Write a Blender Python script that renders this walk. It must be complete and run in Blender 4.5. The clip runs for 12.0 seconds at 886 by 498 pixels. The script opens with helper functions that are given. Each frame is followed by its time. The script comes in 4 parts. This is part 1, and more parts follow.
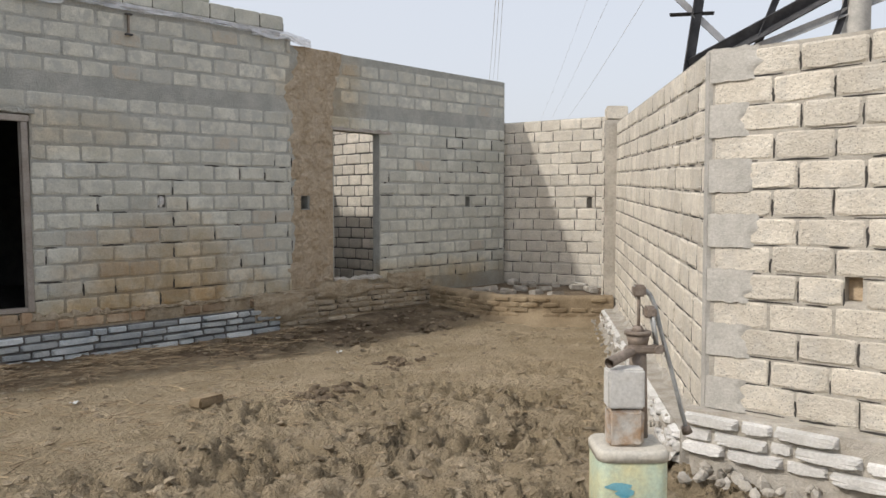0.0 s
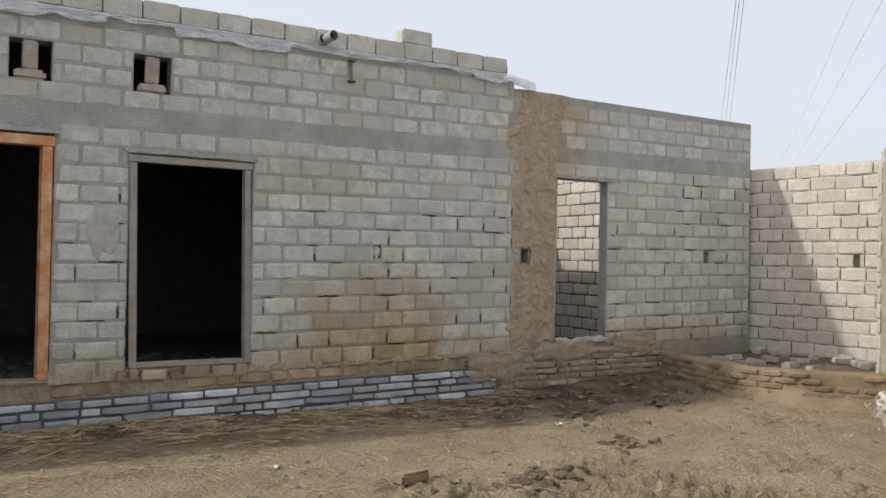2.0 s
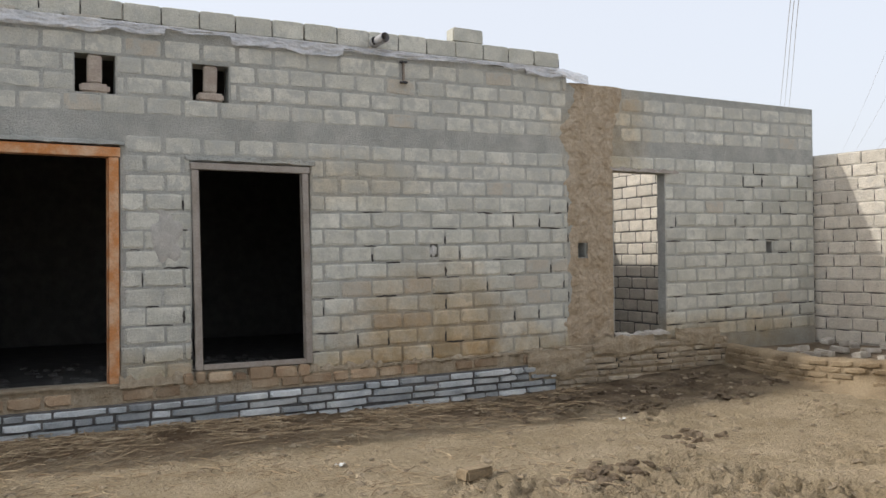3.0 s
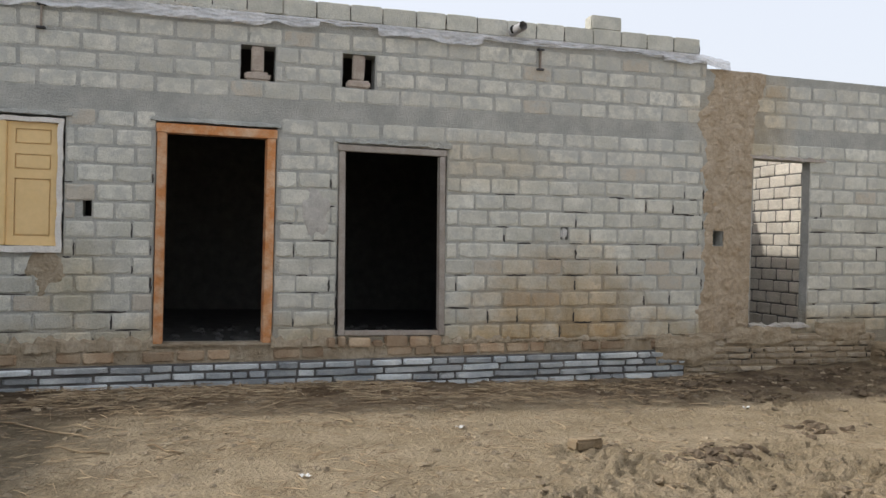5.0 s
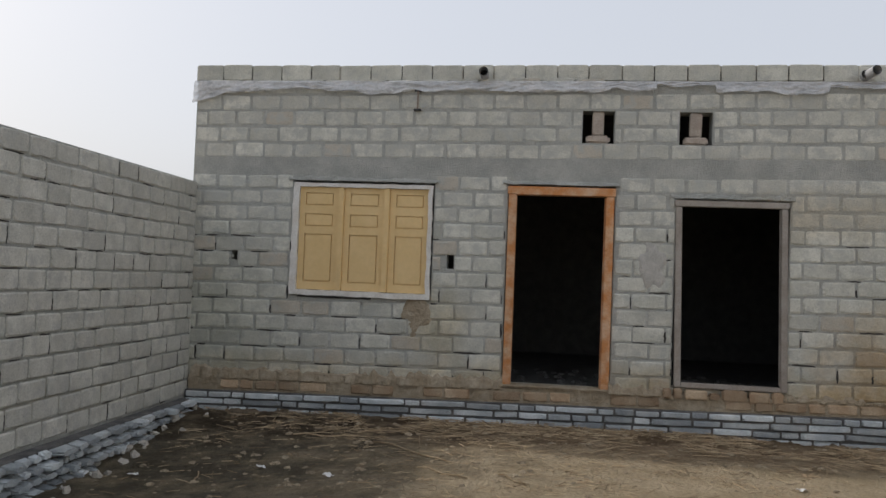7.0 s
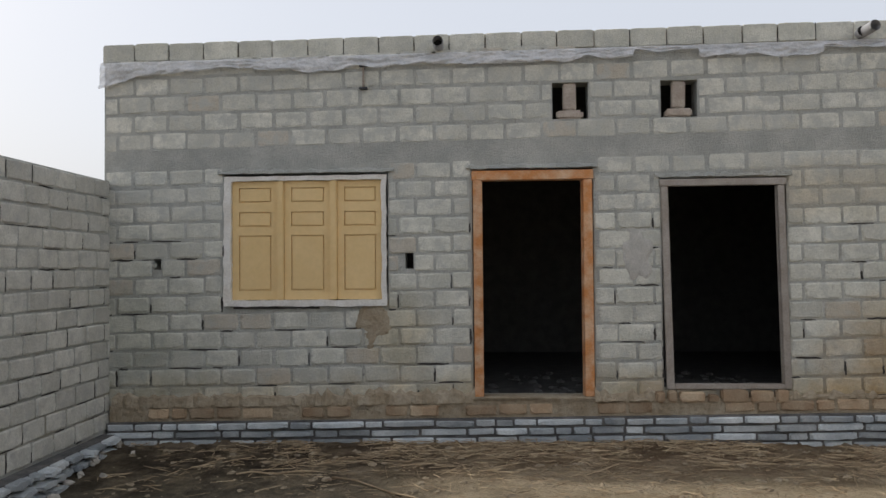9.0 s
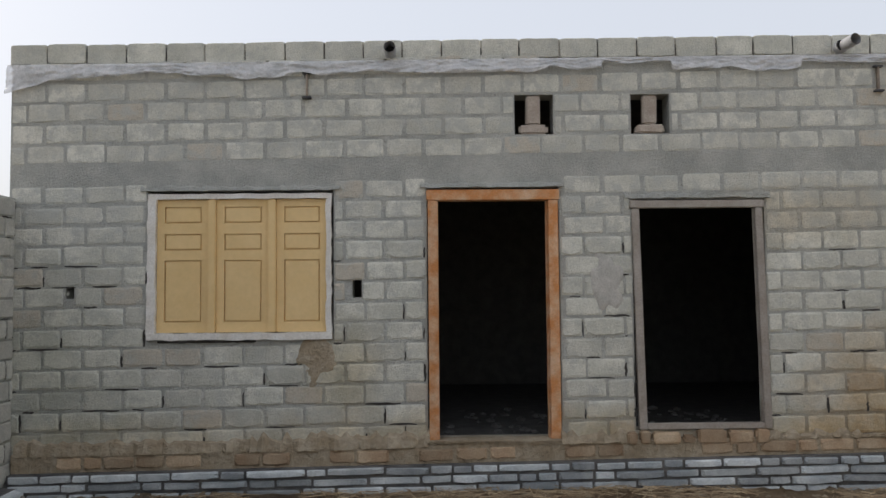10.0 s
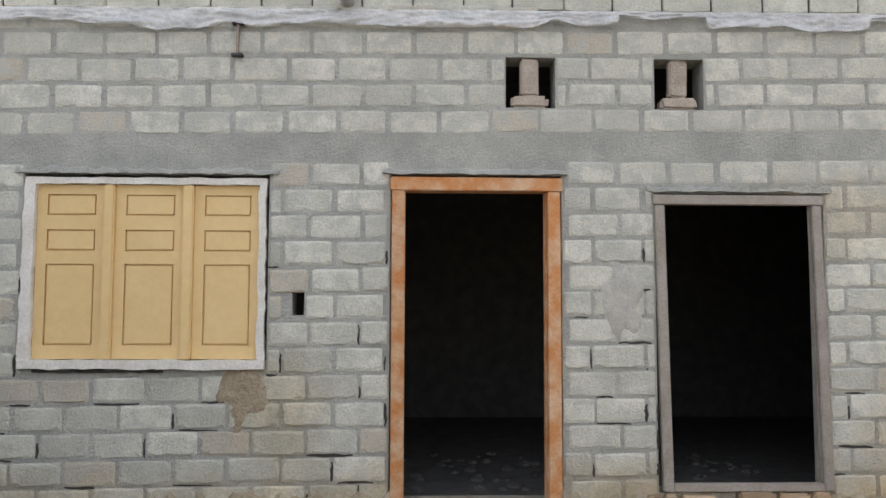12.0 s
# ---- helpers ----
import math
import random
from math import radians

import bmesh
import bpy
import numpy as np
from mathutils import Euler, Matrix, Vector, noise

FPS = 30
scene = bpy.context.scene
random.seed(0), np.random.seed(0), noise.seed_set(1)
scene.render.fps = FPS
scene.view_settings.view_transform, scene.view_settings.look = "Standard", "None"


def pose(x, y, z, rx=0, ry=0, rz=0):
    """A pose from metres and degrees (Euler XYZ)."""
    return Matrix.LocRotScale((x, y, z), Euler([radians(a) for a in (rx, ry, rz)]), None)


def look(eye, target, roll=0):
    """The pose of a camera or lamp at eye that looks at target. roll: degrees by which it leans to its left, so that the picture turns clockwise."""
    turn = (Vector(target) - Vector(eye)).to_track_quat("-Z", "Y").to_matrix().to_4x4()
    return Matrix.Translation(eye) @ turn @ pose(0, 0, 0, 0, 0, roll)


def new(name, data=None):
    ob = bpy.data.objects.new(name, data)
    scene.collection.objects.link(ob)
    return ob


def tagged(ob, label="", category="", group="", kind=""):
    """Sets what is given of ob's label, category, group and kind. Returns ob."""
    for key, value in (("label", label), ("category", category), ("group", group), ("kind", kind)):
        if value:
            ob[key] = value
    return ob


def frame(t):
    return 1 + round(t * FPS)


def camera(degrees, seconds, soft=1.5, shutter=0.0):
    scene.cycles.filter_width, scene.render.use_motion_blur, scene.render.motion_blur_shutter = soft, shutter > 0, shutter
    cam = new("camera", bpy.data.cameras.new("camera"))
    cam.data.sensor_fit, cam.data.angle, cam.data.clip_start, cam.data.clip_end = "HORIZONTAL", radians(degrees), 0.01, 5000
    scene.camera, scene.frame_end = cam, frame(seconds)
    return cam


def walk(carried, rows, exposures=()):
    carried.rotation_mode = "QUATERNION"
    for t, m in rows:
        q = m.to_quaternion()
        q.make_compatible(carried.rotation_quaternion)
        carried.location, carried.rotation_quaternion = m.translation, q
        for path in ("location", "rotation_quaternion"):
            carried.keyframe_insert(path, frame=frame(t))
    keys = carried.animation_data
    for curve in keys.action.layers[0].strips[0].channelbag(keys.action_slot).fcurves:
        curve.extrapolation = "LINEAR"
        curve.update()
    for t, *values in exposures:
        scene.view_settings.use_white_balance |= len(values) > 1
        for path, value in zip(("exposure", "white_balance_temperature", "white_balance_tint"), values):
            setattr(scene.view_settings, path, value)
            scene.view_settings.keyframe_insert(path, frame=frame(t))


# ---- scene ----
cam = camera(56.9, 12.0)
PATH = [
    (0, (0.038, 0.019, 1.497), (1.471, 1.411, 1.402), -0.0),
    (0.5, (0.155, 0.204, 1.486), (1.537, 1.647, 1.399), 0.3),
    (1, (0.274, 0.466, 1.523), (1.649, 1.917, 1.461), 1.3),
    (1.5, (0.416, 0.628, 1.541), (1.661, 2.193, 1.528), 1.2),
    (2, (0.555, 0.745, 1.514), (1.573, 2.467, 1.543), 1.1),
    (2.5, (0.597, 0.75, 1.515), (1.53, 2.518, 1.539), 0.1),
    (3, (0.529, 0.737, 1.499), (1.429, 2.522, 1.525), -0.5),
    (3.2, (0.446, 0.585, 1.532), (1.333, 2.377, 1.548), -0.4),
    (4.8, (0.546, 0.351, 1.438), (1.149, 2.258, 1.435), 2.1),
    (5, (0.586, 0.305, 1.442), (1.144, 2.225, 1.43), 1.5),
    (5.5, (0.517, 0.132, 1.467), (0.87, 2.101, 1.457), 0.3),
    (6, (0.47, -0.115, 1.479), (0.546, 1.884, 1.501), 0.4),
    (6.5, (0.499, -0.165, 1.519), (0.391, 1.831, 1.565), 1.4),
    (7, (0.563, -0.193, 1.528), (0.307, 1.789, 1.596), 2.3),
    (7.2, (0.554, -0.146, 1.528), (0.25, 1.829, 1.594), 2.4),
    (8.8, (0.28, 0.762, 1.597), (0.122, 2.755, 1.649), -0.3),
    (9, (0.274, 0.894, 1.601), (0.159, 2.89, 1.653), -0.5),
    (9.5, (0.187, 1.267, 1.632), (0.188, 3.265, 1.728), 0.4),
    (10, (0.174, 1.627, 1.647), (0.194, 3.624, 1.756), -0.5),
    (10.5, (0.181, 2.029, 1.667), (0.199, 4.019, 1.865), -0.5),
    (11, (0.124, 2.436, 1.698), (0.142, 4.427, 1.891), -0.1),
    (11.5, (0.169, 2.797, 1.662), (0.225, 4.788, 1.847), -0.4),
    (12, (0.277, 3.254, 1.652), (0.343, 5.247, 1.803), 0.2),
]
EXPOSURE = [(0, 0.05), (1.5, 0.06), (2.5, 0.21), (5.0, 0.27), (5.5, 0.25), (6.5, 0.0), (7, -0.14), (9.0, -0.03), (9.5, 0.03), (10.5, 0.03), (11.0, 0.05), (11.5, 0.09), (12, 0.76)]
walk(cam, [(t, look(eye, target, roll)) for t, eye, target, roll in PATH], EXPOSURE)

# ---- world and light ----
SUN = Vector((-1.2, 0.42, 1.0)).normalized()
world = bpy.data.worlds.new("world")
scene.world = world
world.use_nodes = True
wn = world.node_tree.nodes
wl = world.node_tree.links
sky = wn.new("ShaderNodeTexSky")
sky.sky_type = "NISHITA"
sky.sun_disc = False
sky.sun_elevation = math.asin(SUN.z)
sky.sun_rotation = math.atan2(SUN.x, SUN.y)
sky.air_density, sky.dust_density, sky.ozone_density = 1.0, 6.0, 1.0
haze = wn.new("ShaderNodeMixRGB")
haze.inputs[0].default_value = 0.6
haze.inputs[2].default_value = (8.6, 8.9, 9.6, 1)
wl.new(sky.outputs[0], haze.inputs[1])
wl.new(haze.outputs[0], wn["Background"].inputs[0])
wn["Background"].inputs[1].default_value = 0.117
sun_data = bpy.data.lights.new("sun", "SUN")
sun_data.energy, sun_data.angle, sun_data.color = 2.05, radians(1.5), (1.0, 0.95, 0.88)
sun = new("sun", sun_data)
sun.matrix_world = look(SUN * 30, (0, 0, 0))

# ---- materials ----


def material(name, base, second, scale=6.0, grain=60.0, bump=0.3, rough=0.9, vary=0.12, metal=0.0, pits=0.0, patches=(), relief=0.004, grit=0.4, smear=None, odd=None):
    """Two-scale procedural surface: patches, grain, a value that varies from piece to piece, fine relief."""
    m = bpy.data.materials.new(name)
    m.use_nodes = True
    n, l = m.node_tree.nodes, m.node_tree.links
    b = n["Principled BSDF"]
    b.inputs["Roughness"].default_value, b.inputs["Metallic"].default_value = rough, metal
    b.inputs["Specular IOR Level"].default_value = 0.25
    geo = n.new("ShaderNodeNewGeometry")

    def tex(s, detail=6.0, roughness=0.6):
        t = n.new("ShaderNodeTexNoise")
        t.inputs["Scale"].default_value, t.inputs["Detail"].default_value, t.inputs["Roughness"].default_value = s, detail, roughness
        l.new(geo.outputs["Position"], t.inputs["Vector"])
        return t

    def ramp(src, lo, hi):
        r = n.new("ShaderNodeMapRange")
        r.inputs["From Min"].default_value, r.inputs["From Max"].default_value = lo, hi
        l.new(src, r.inputs["Value"])
        return r.outputs[0]

    def mix(kind, fac, a, c):
        x = n.new("ShaderNodeMixRGB")
        x.blend_type = kind
        for i, v in enumerate((fac, a, c)):
            if isinstance(v, (int, float)):
                x.inputs[i].default_value = v if i == 0 else (v, v, v, 1)
            elif isinstance(v, tuple):
                x.inputs[i].default_value = (*v, 1)
            else:
                l.new(v, x.inputs[i])
        return x.outputs[0]

    col = mix("MIX", ramp(tex(scale).outputs[0], 0.38, 0.66), base, second)
    info = n.new("ShaderNodeObjectInfo")
    isl = n.new("ShaderNodeMath")
    isl.operation = "ADD"
    l.new(info.outputs["Random"], isl.inputs[0])
    l.new(geo.outputs["Random Per Island"], isl.inputs[1])
    fr = n.new("ShaderNodeMath")
    fr.operation = "FRACT"
    l.new(isl.outputs[0], fr.inputs[0])
    val = n.new("ShaderNodeMapRange")
    val.inputs["To Min"].default_value, val.inputs["To Max"].default_value = 1 - vary, 1 + vary
    l.new(fr.outputs[0], val.inputs["Value"])
    hsv = n.new("ShaderNodeHueSaturation")
    l.new(val.outputs[0], hsv.inputs["Value"])
    l.new(col, hsv.inputs["Color"])
    col = hsv.outputs[0]
    if odd:
        share, tint = odd
        pick = n.new("ShaderNodeMath")
        pick.operation = "LESS_THAN"
        pick.inputs[1].default_value = share
        l.new(fr.outputs[0], pick.inputs[0])
        part_way = n.new("ShaderNodeMath")
        part_way.operation = "MULTIPLY"
        part_way.inputs[1].default_value = 0.38
        l.new(pick.outputs[0], part_way.inputs[0])
        col = mix("MIX", part_way.outputs[0], col, tint)
    g = tex(grain, 4.0, 0.7)
    col = mix("MULTIPLY", grit, col, ramp(g.outputs[0], 0.05, 0.62))
    if smear:
        amount, tint, low = smear if len(smear) == 3 else (*smear, 0.50)
        s = tex(7.0, 9.0, 0.68)
        r = n.new("ShaderNodeMapRange")
        r.inputs["From Min"].default_value, r.inputs["From Max"].default_value, r.inputs["To Max"].default_value = low, low + 0.12, amount
        l.new(s.outputs[0], r.inputs["Value"])
        col = mix("MIX", r.outputs[0], col, tint)
    if pits:
        v = n.new("ShaderNodeTexVoronoi")
        v.inputs["Scale"].default_value = 55.0
        l.new(geo.outputs["Position"], v.inputs["Vector"])
        col = mix("MULTIPLY", pits, col, ramp(v.outputs["Distance"], 0.02, 0.3))
    if patches:
        sep = n.new("ShaderNodeSeparateXYZ")
        l.new(geo.outputs["Position"], sep.inputs[0])

        def around(axis, centre, half):
            d = n.new("ShaderNodeMath")
            d.operation = "SUBTRACT"
            l.new(sep.outputs[axis], d.inputs[0])
            d.inputs[1].default_value = centre
            q = n.new("ShaderNodeMath")
            q.operation = "DIVIDE"
            l.new(d.outputs[0], q.inputs[0])
            q.inputs[1].default_value = half
            p = n.new("ShaderNodeMath")
            p.operation = "POWER"
            l.new(q.outputs[0], p.inputs[0])
            p.inputs[1].default_value = 2
            return p.outputs[0]

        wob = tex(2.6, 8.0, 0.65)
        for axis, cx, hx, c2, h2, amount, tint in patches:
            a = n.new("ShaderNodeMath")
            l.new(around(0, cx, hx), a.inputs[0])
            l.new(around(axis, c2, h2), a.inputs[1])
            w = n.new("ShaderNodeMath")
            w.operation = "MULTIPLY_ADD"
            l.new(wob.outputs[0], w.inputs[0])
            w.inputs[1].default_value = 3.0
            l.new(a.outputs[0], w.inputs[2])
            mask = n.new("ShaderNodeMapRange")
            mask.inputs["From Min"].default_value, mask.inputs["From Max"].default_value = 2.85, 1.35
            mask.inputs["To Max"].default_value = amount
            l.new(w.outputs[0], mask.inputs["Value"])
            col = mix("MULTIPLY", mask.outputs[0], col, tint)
    l.new(col, b.inputs["Base Color"])
    bp = n.new("ShaderNodeBump")
    bp.inputs["Strength"].default_value, bp.inputs["Distance"].default_value = bump, relief * 3
    l.new(g.outputs[0], bp.inputs["Height"])
    l.new(bp.outputs[0], b.inputs["Normal"])
    return m


BROWN = (0.80, 0.60, 0.38)
WALL_STAINS = ((2, 4.4, 1.05, 0.62, 0.8, 0.8, BROWN), (2, -0.6, 0.35, 1.0, 0.45, 0.6, (0.8, 0.7, 0.52)), (2, 1.5, 6.0, 0.35, 0.3, 0.7, (0.84, 0.7, 0.5)),
               (2, 8.0, 3.0, 0.4, 0.4, 0.8, (0.82, 0.66, 0.46)), (2, -3.3, 0.9, 0.8, 0.9, 0.6, (0.66, 0.67, 0.62)), (2, 3.4, 1.0, 2.3, 0.3, 0.45, (0.88, 0.74, 0.55)), (2, 6.75, 0.7, 3.1, 0.9, 0.8, (0.9, 0.74, 0.54)))
M_BLOCK = material("grey_block", (0.55, 0.55, 0.485), (0.70, 0.69, 0.615), vary=0.14, smear=(0.7, (0.46, 0.465, 0.43)), grit=0.3, pits=0.3, patches=WALL_STAINS, bump=0.9, scale=4, odd=(0.05, (0.56, 0.46, 0.35)))
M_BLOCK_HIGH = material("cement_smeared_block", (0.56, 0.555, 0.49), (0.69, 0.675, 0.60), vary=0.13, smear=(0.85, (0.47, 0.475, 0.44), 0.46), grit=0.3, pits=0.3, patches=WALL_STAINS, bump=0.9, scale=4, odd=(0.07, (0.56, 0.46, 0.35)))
M_MORTAR = material("grey_mortar", (0.41, 0.415, 0.385), (0.53, 0.53, 0.49), vary=0.0, patches=WALL_STAINS, bump=1.0, scale=5.0, grain=50, pits=0.12, grit=0.3, relief=0.008)
M_PALE = material("pale_block", (0.63, 0.58, 0.495), (0.745, 0.695, 0.605), vary=0.12, smear=(0.6, (0.54, 0.515, 0.465)), pits=0.6, bump=1.0, grain=45, grit=0.32)
M_GAPSHADE = material("painted_gap_shade", (0.05, 0.047, 0.043), (0.08, 0.075, 0.07), vary=0.0)
M_GREYPALE = material("grey_pale_block", (0.55, 0.54, 0.48), (0.67, 0.655, 0.59), vary=0.1, smear=(0.6, (0.42, 0.415, 0.39)), pits=0.35, bump=0.7)
M_JOINT = material("recessed_joint", (0.43, 0.40, 0.35), (0.57, 0.535, 0.475), vary=0.0, bump=0.9, scale=4, grain=30)
M_CEMENT = material("cement_smear", (0.47, 0.455, 0.42), (0.58, 0.56, 0.52), scale=9, vary=0.05, bump=0.4)
M_CLAY = material("clay_plaster", (0.44, 0.35, 0.245), (0.55, 0.46, 0.35), vary=0.0, bump=1.0, grain=22, grit=0.42, relief=0.012, pits=0.3)
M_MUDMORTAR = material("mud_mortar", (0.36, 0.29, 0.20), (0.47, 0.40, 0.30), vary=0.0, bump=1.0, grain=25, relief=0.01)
M_SLATE = material("bluish_brick", (0.37, 0.405, 0.425), (0.66, 0.69, 0.69), vary=0.4, bump=0.5, scale=2.5)
M_WHITEBRICK = material("whitewashed_brick", (0.64, 0.63, 0.60), (0.78, 0.77, 0.75), vary=0.1, bump=0.25, scale=6)
M_BRICK = material("old_brick", (0.40, 0.28, 0.18), (0.55, 0.44, 0.31), vary=0.3, bump=0.8, scale=3)
M_MUDBRICK = material("mud_smeared_brick", (0.34, 0.275, 0.195), (0.50, 0.44, 0.35), vary=0.22, bump=1.0, scale=5, smear=(0.7, (0.38, 0.31, 0.22)))
M_VENTBRICK = material("grey_pink_brick", (0.42, 0.355, 0.30), (0.53, 0.465, 0.40), vary=0.1, bump=0.8, scale=9)
M_DARKJ = material("dark_joint", (0.10, 0.10, 0.10), (0.20, 0.19, 0.18), vary=0.0, bump=0.8)
M_RUBBLE = material("rubble", (0.40, 0.365, 0.31), (0.56, 0.53, 0.48), vary=0.22, bump=0.9)
# third patch: damp soil plus painted shade; fourth paints shade along the house
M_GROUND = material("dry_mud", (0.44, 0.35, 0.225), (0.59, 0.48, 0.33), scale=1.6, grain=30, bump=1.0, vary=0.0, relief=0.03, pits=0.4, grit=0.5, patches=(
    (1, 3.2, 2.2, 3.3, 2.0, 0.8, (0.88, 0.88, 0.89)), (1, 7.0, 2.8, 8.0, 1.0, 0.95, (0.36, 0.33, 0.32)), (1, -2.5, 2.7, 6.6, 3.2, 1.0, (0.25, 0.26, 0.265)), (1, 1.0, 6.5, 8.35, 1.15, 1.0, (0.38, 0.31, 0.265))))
M_WETBRICK = material("wet_mud_brick", (0.25, 0.19, 0.12), (0.42, 0.335, 0.225), grit=0.5, vary=0.15, bump=1.0, scale=2.5)
M_CLOD = material("mud_clod", (0.30, 0.24, 0.165), (0.46, 0.38, 0.27), vary=0.25, bump=1.0, grain=40, relief=0.01)
# colour lowered to put the shade of enclosed places into the surfaces
M_ROOM = material("shade_darkened", (0.10, 0.10, 0.095), (0.15, 0.145, 0.14), vary=0.0)
M_STRAW = material("straw", (0.30, 0.215, 0.13), (0.47, 0.37, 0.24), vary=0.45, bump=0.1)
M_SHUTTER = material("ochre_paint", (0.74, 0.53, 0.255), (0.78, 0.57, 0.29), vary=0.02, grit=0.12, bump=0.1, rough=0.55, scale=3, grain=18)
M_WHITEPAINT = material("white_paint", (0.72, 0.68, 0.62), (0.84, 0.82, 0.78), vary=0.03, bump=0.4, scale=7, rough=0.7)
M_ORANGE = material("orange_wood", (0.58, 0.25, 0.09), (0.68, 0.46, 0.30), vary=0.06, bump=0.4, scale=8, rough=0.75)
M_GREYWOOD = material("weathered_wood", (0.34, 0.30, 0.26), (0.43, 0.39, 0.35), vary=0.06, bump=0.5, scale=5, rough=0.85)
M_PVC = material("grey_pvc", (0.36, 0.36, 0.37), (0.45, 0.45, 0.46), vary=0.0, bump=0.05, rough=0.45)
M_BLACK = material("pipe_inside", (0.02, 0.02, 0.02), (0.03, 0.03, 0.03), vary=0.0, rough=0.6)
M_RUST = material("rusty_iron", (0.27, 0.22, 0.18), (0.38, 0.32, 0.27), vary=0.05, bump=0.6, rough=0.65, metal=0.3, scale=14)
M_STEEL = material("painted_steel", (0.36, 0.39, 0.40), (0.45, 0.46, 0.46), vary=0.03, bump=0.2, rough=0.45, metal=0.3)
M_DARKSTEEL = material("dark_galvanised_steel", (0.06, 0.06, 0.065), (0.11, 0.11, 0.115), vary=0.1, bump=0.1, rough=0.6, metal=0.2)
M_PALESTEEL = material("pale_galvanised_steel", (0.42, 0.42, 0.43), (0.52, 0.52, 0.52), vary=0.05, bump=0.1, rough=0.55, metal=0.2)
M_TINRIM = material("cream_concrete", (0.58, 0.55, 0.48), (0.68, 0.65, 0.58), vary=0.0)
M_CHIPPED = material("chipped_block", (0.44, 0.30, 0.19), (0.62, 0.60, 0.56), vary=0.0, bump=0.6, scale=11)
M_GRASS = material("grass", (0.09, 0.13, 0.03), (0.16, 0.19, 0.06), vary=0.3)
M_EARTH = material("damp_earth", (0.17, 0.13, 0.09), (0.27, 0.21, 0.145), vary=0.0, bump=1.0, grain=30, relief=0.015)
M_TIN = material("printed_tin", (0.50, 0.60, 0.48), (0.66, 0.62, 0.36), vary=0.0, bump=0.1, rough=0.4, scale=5)
M_TINBLUE = material("blue_print", (0.12, 0.42, 0.55), (0.25, 0.55, 0.65), vary=0.0, bump=0.05, rough=0.4)
M_PAPER = material("white_litter", (0.70, 0.69, 0.66), (0.80, 0.79, 0.77), vary=0.05, bump=0.1)
M_SHEET = material("plastic_sheet", (0.60, 0.61, 0.63), (0.82, 0.82, 0.83), vary=0.0, bump=0.4, rough=0.22, scale=8)
M_SHEET.node_tree.nodes["Principled BSDF"].inputs["Alpha"].default_value = 0.72

# ---- building helpers ----
RNG = random.Random(7)


def link(name, bm, mat, matrix=None):
    me = bpy.data.meshes.new(name)
    bmesh.ops.recalc_face_normals(bm, faces=bm.faces[:])
    bm.to_mesh(me)
    bm.free()
    me.materials.append(mat)
    ob = new(name, me)
    if matrix is not None:
        ob.matrix_world = matrix
    return ob


def part(name, bm, mat, parent, label=""):
    ob = link(name, bm, mat)
    ob.parent = parent
    return tagged(ob, label)


def thing(name, matrix, label, category, group="", kind=""):
    ob = new(name)
    ob.empty_display_size = 0.1
    ob.matrix_world = matrix
    return tagged(ob, label, category, group, kind)


def box(bm, x0, x1, y0, y1, z0, z1, m=None):
    vs = [bm.verts.new((x, y, z)) for x in (x0, x1) for y in (y0, y1) for z in (z0, z1)]
    for f in ((0, 1, 3, 2), (4, 6, 7, 5), (0, 4, 5, 1), (2, 3, 7, 6), (0, 2, 6, 4), (1, 5, 7, 3)):
        bm.faces.new([vs[i] for i in f])
    if m is not None:
        for v in vs:
            v.co = m @ v.co
    return vs


def soft_box(x0, x1, y0, y1, z0, z1, bevel=0.006, rough=0.0, m=None):
    bm = bmesh.new()
    box(bm, x0, x1, y0, y1, z0, z1)
    bmesh.ops.recalc_face_normals(bm, faces=bm.faces[:])
    bmesh.ops.bevel(bm, geom=bm.edges[:], offset=bevel, segments=2, affect="EDGES", clamp_overlap=True)
    for v in bm.verts:
        if rough:
            v.co += Vector([RNG.uniform(-rough, rough) for _ in range(3)])
        if m is not None:
            v.co = m @ v.co
    return bm


def slab(length, z0, z1, thick, holes, step=None):
    """A wall with openings through it, front at y = 0, depth towards +y."""
    us = sorted({0.0, length, *[c for h in holes for c in h[:2]]})
    zs = sorted({z0, z1, *[c for h in holes for c in h[2:]]})
    us = [u for u in us if 0 <= u <= length]
    bm = bmesh.new()
    vert = {}

    def at(i, j, k):
        if (i, j, k) not in vert:
            vert[i, j, k] = bm.verts.new((us[i], thick * k, zs[j]))
        return vert[i, j, k]

    def solid(i, j):
        if not (0 <= i < len(us) - 1 and 0 <= j < len(zs) - 1):
            return False
        u, z = (us[i] + us[i + 1]) / 2, (zs[j] + zs[j + 1]) / 2
        return not any(h[0] < u < h[1] and h[2] < z < h[3] for h in holes)

    for i in range(len(us) - 1):
        for j in range(len(zs) - 1):
            if not solid(i, j):
                continue
            bm.faces.new((at(i, j, 0), at(i + 1, j, 0), at(i + 1, j + 1, 0), at(i, j + 1, 0)))
            bm.faces.new((at(i, j, 1), at(i, j + 1, 1), at(i + 1, j + 1, 1), at(i + 1, j, 1)))
            for di, dj, a, c in ((-1, 0, (0, 0), (0, 1)), (1, 0, (1, 0), (1, 1)), (0, -1, (0, 0), (1, 0)), (0, 1, (0, 1), (1, 1))):
                if not solid(i + di, j + dj):
                    p, q = (i + a[0], j + a[1]), (i + c[0], j + c[1])
                    bm.faces.new((at(*p, 0), at(*q, 0), at(*q, 1), at(*p, 1)))
    return bm


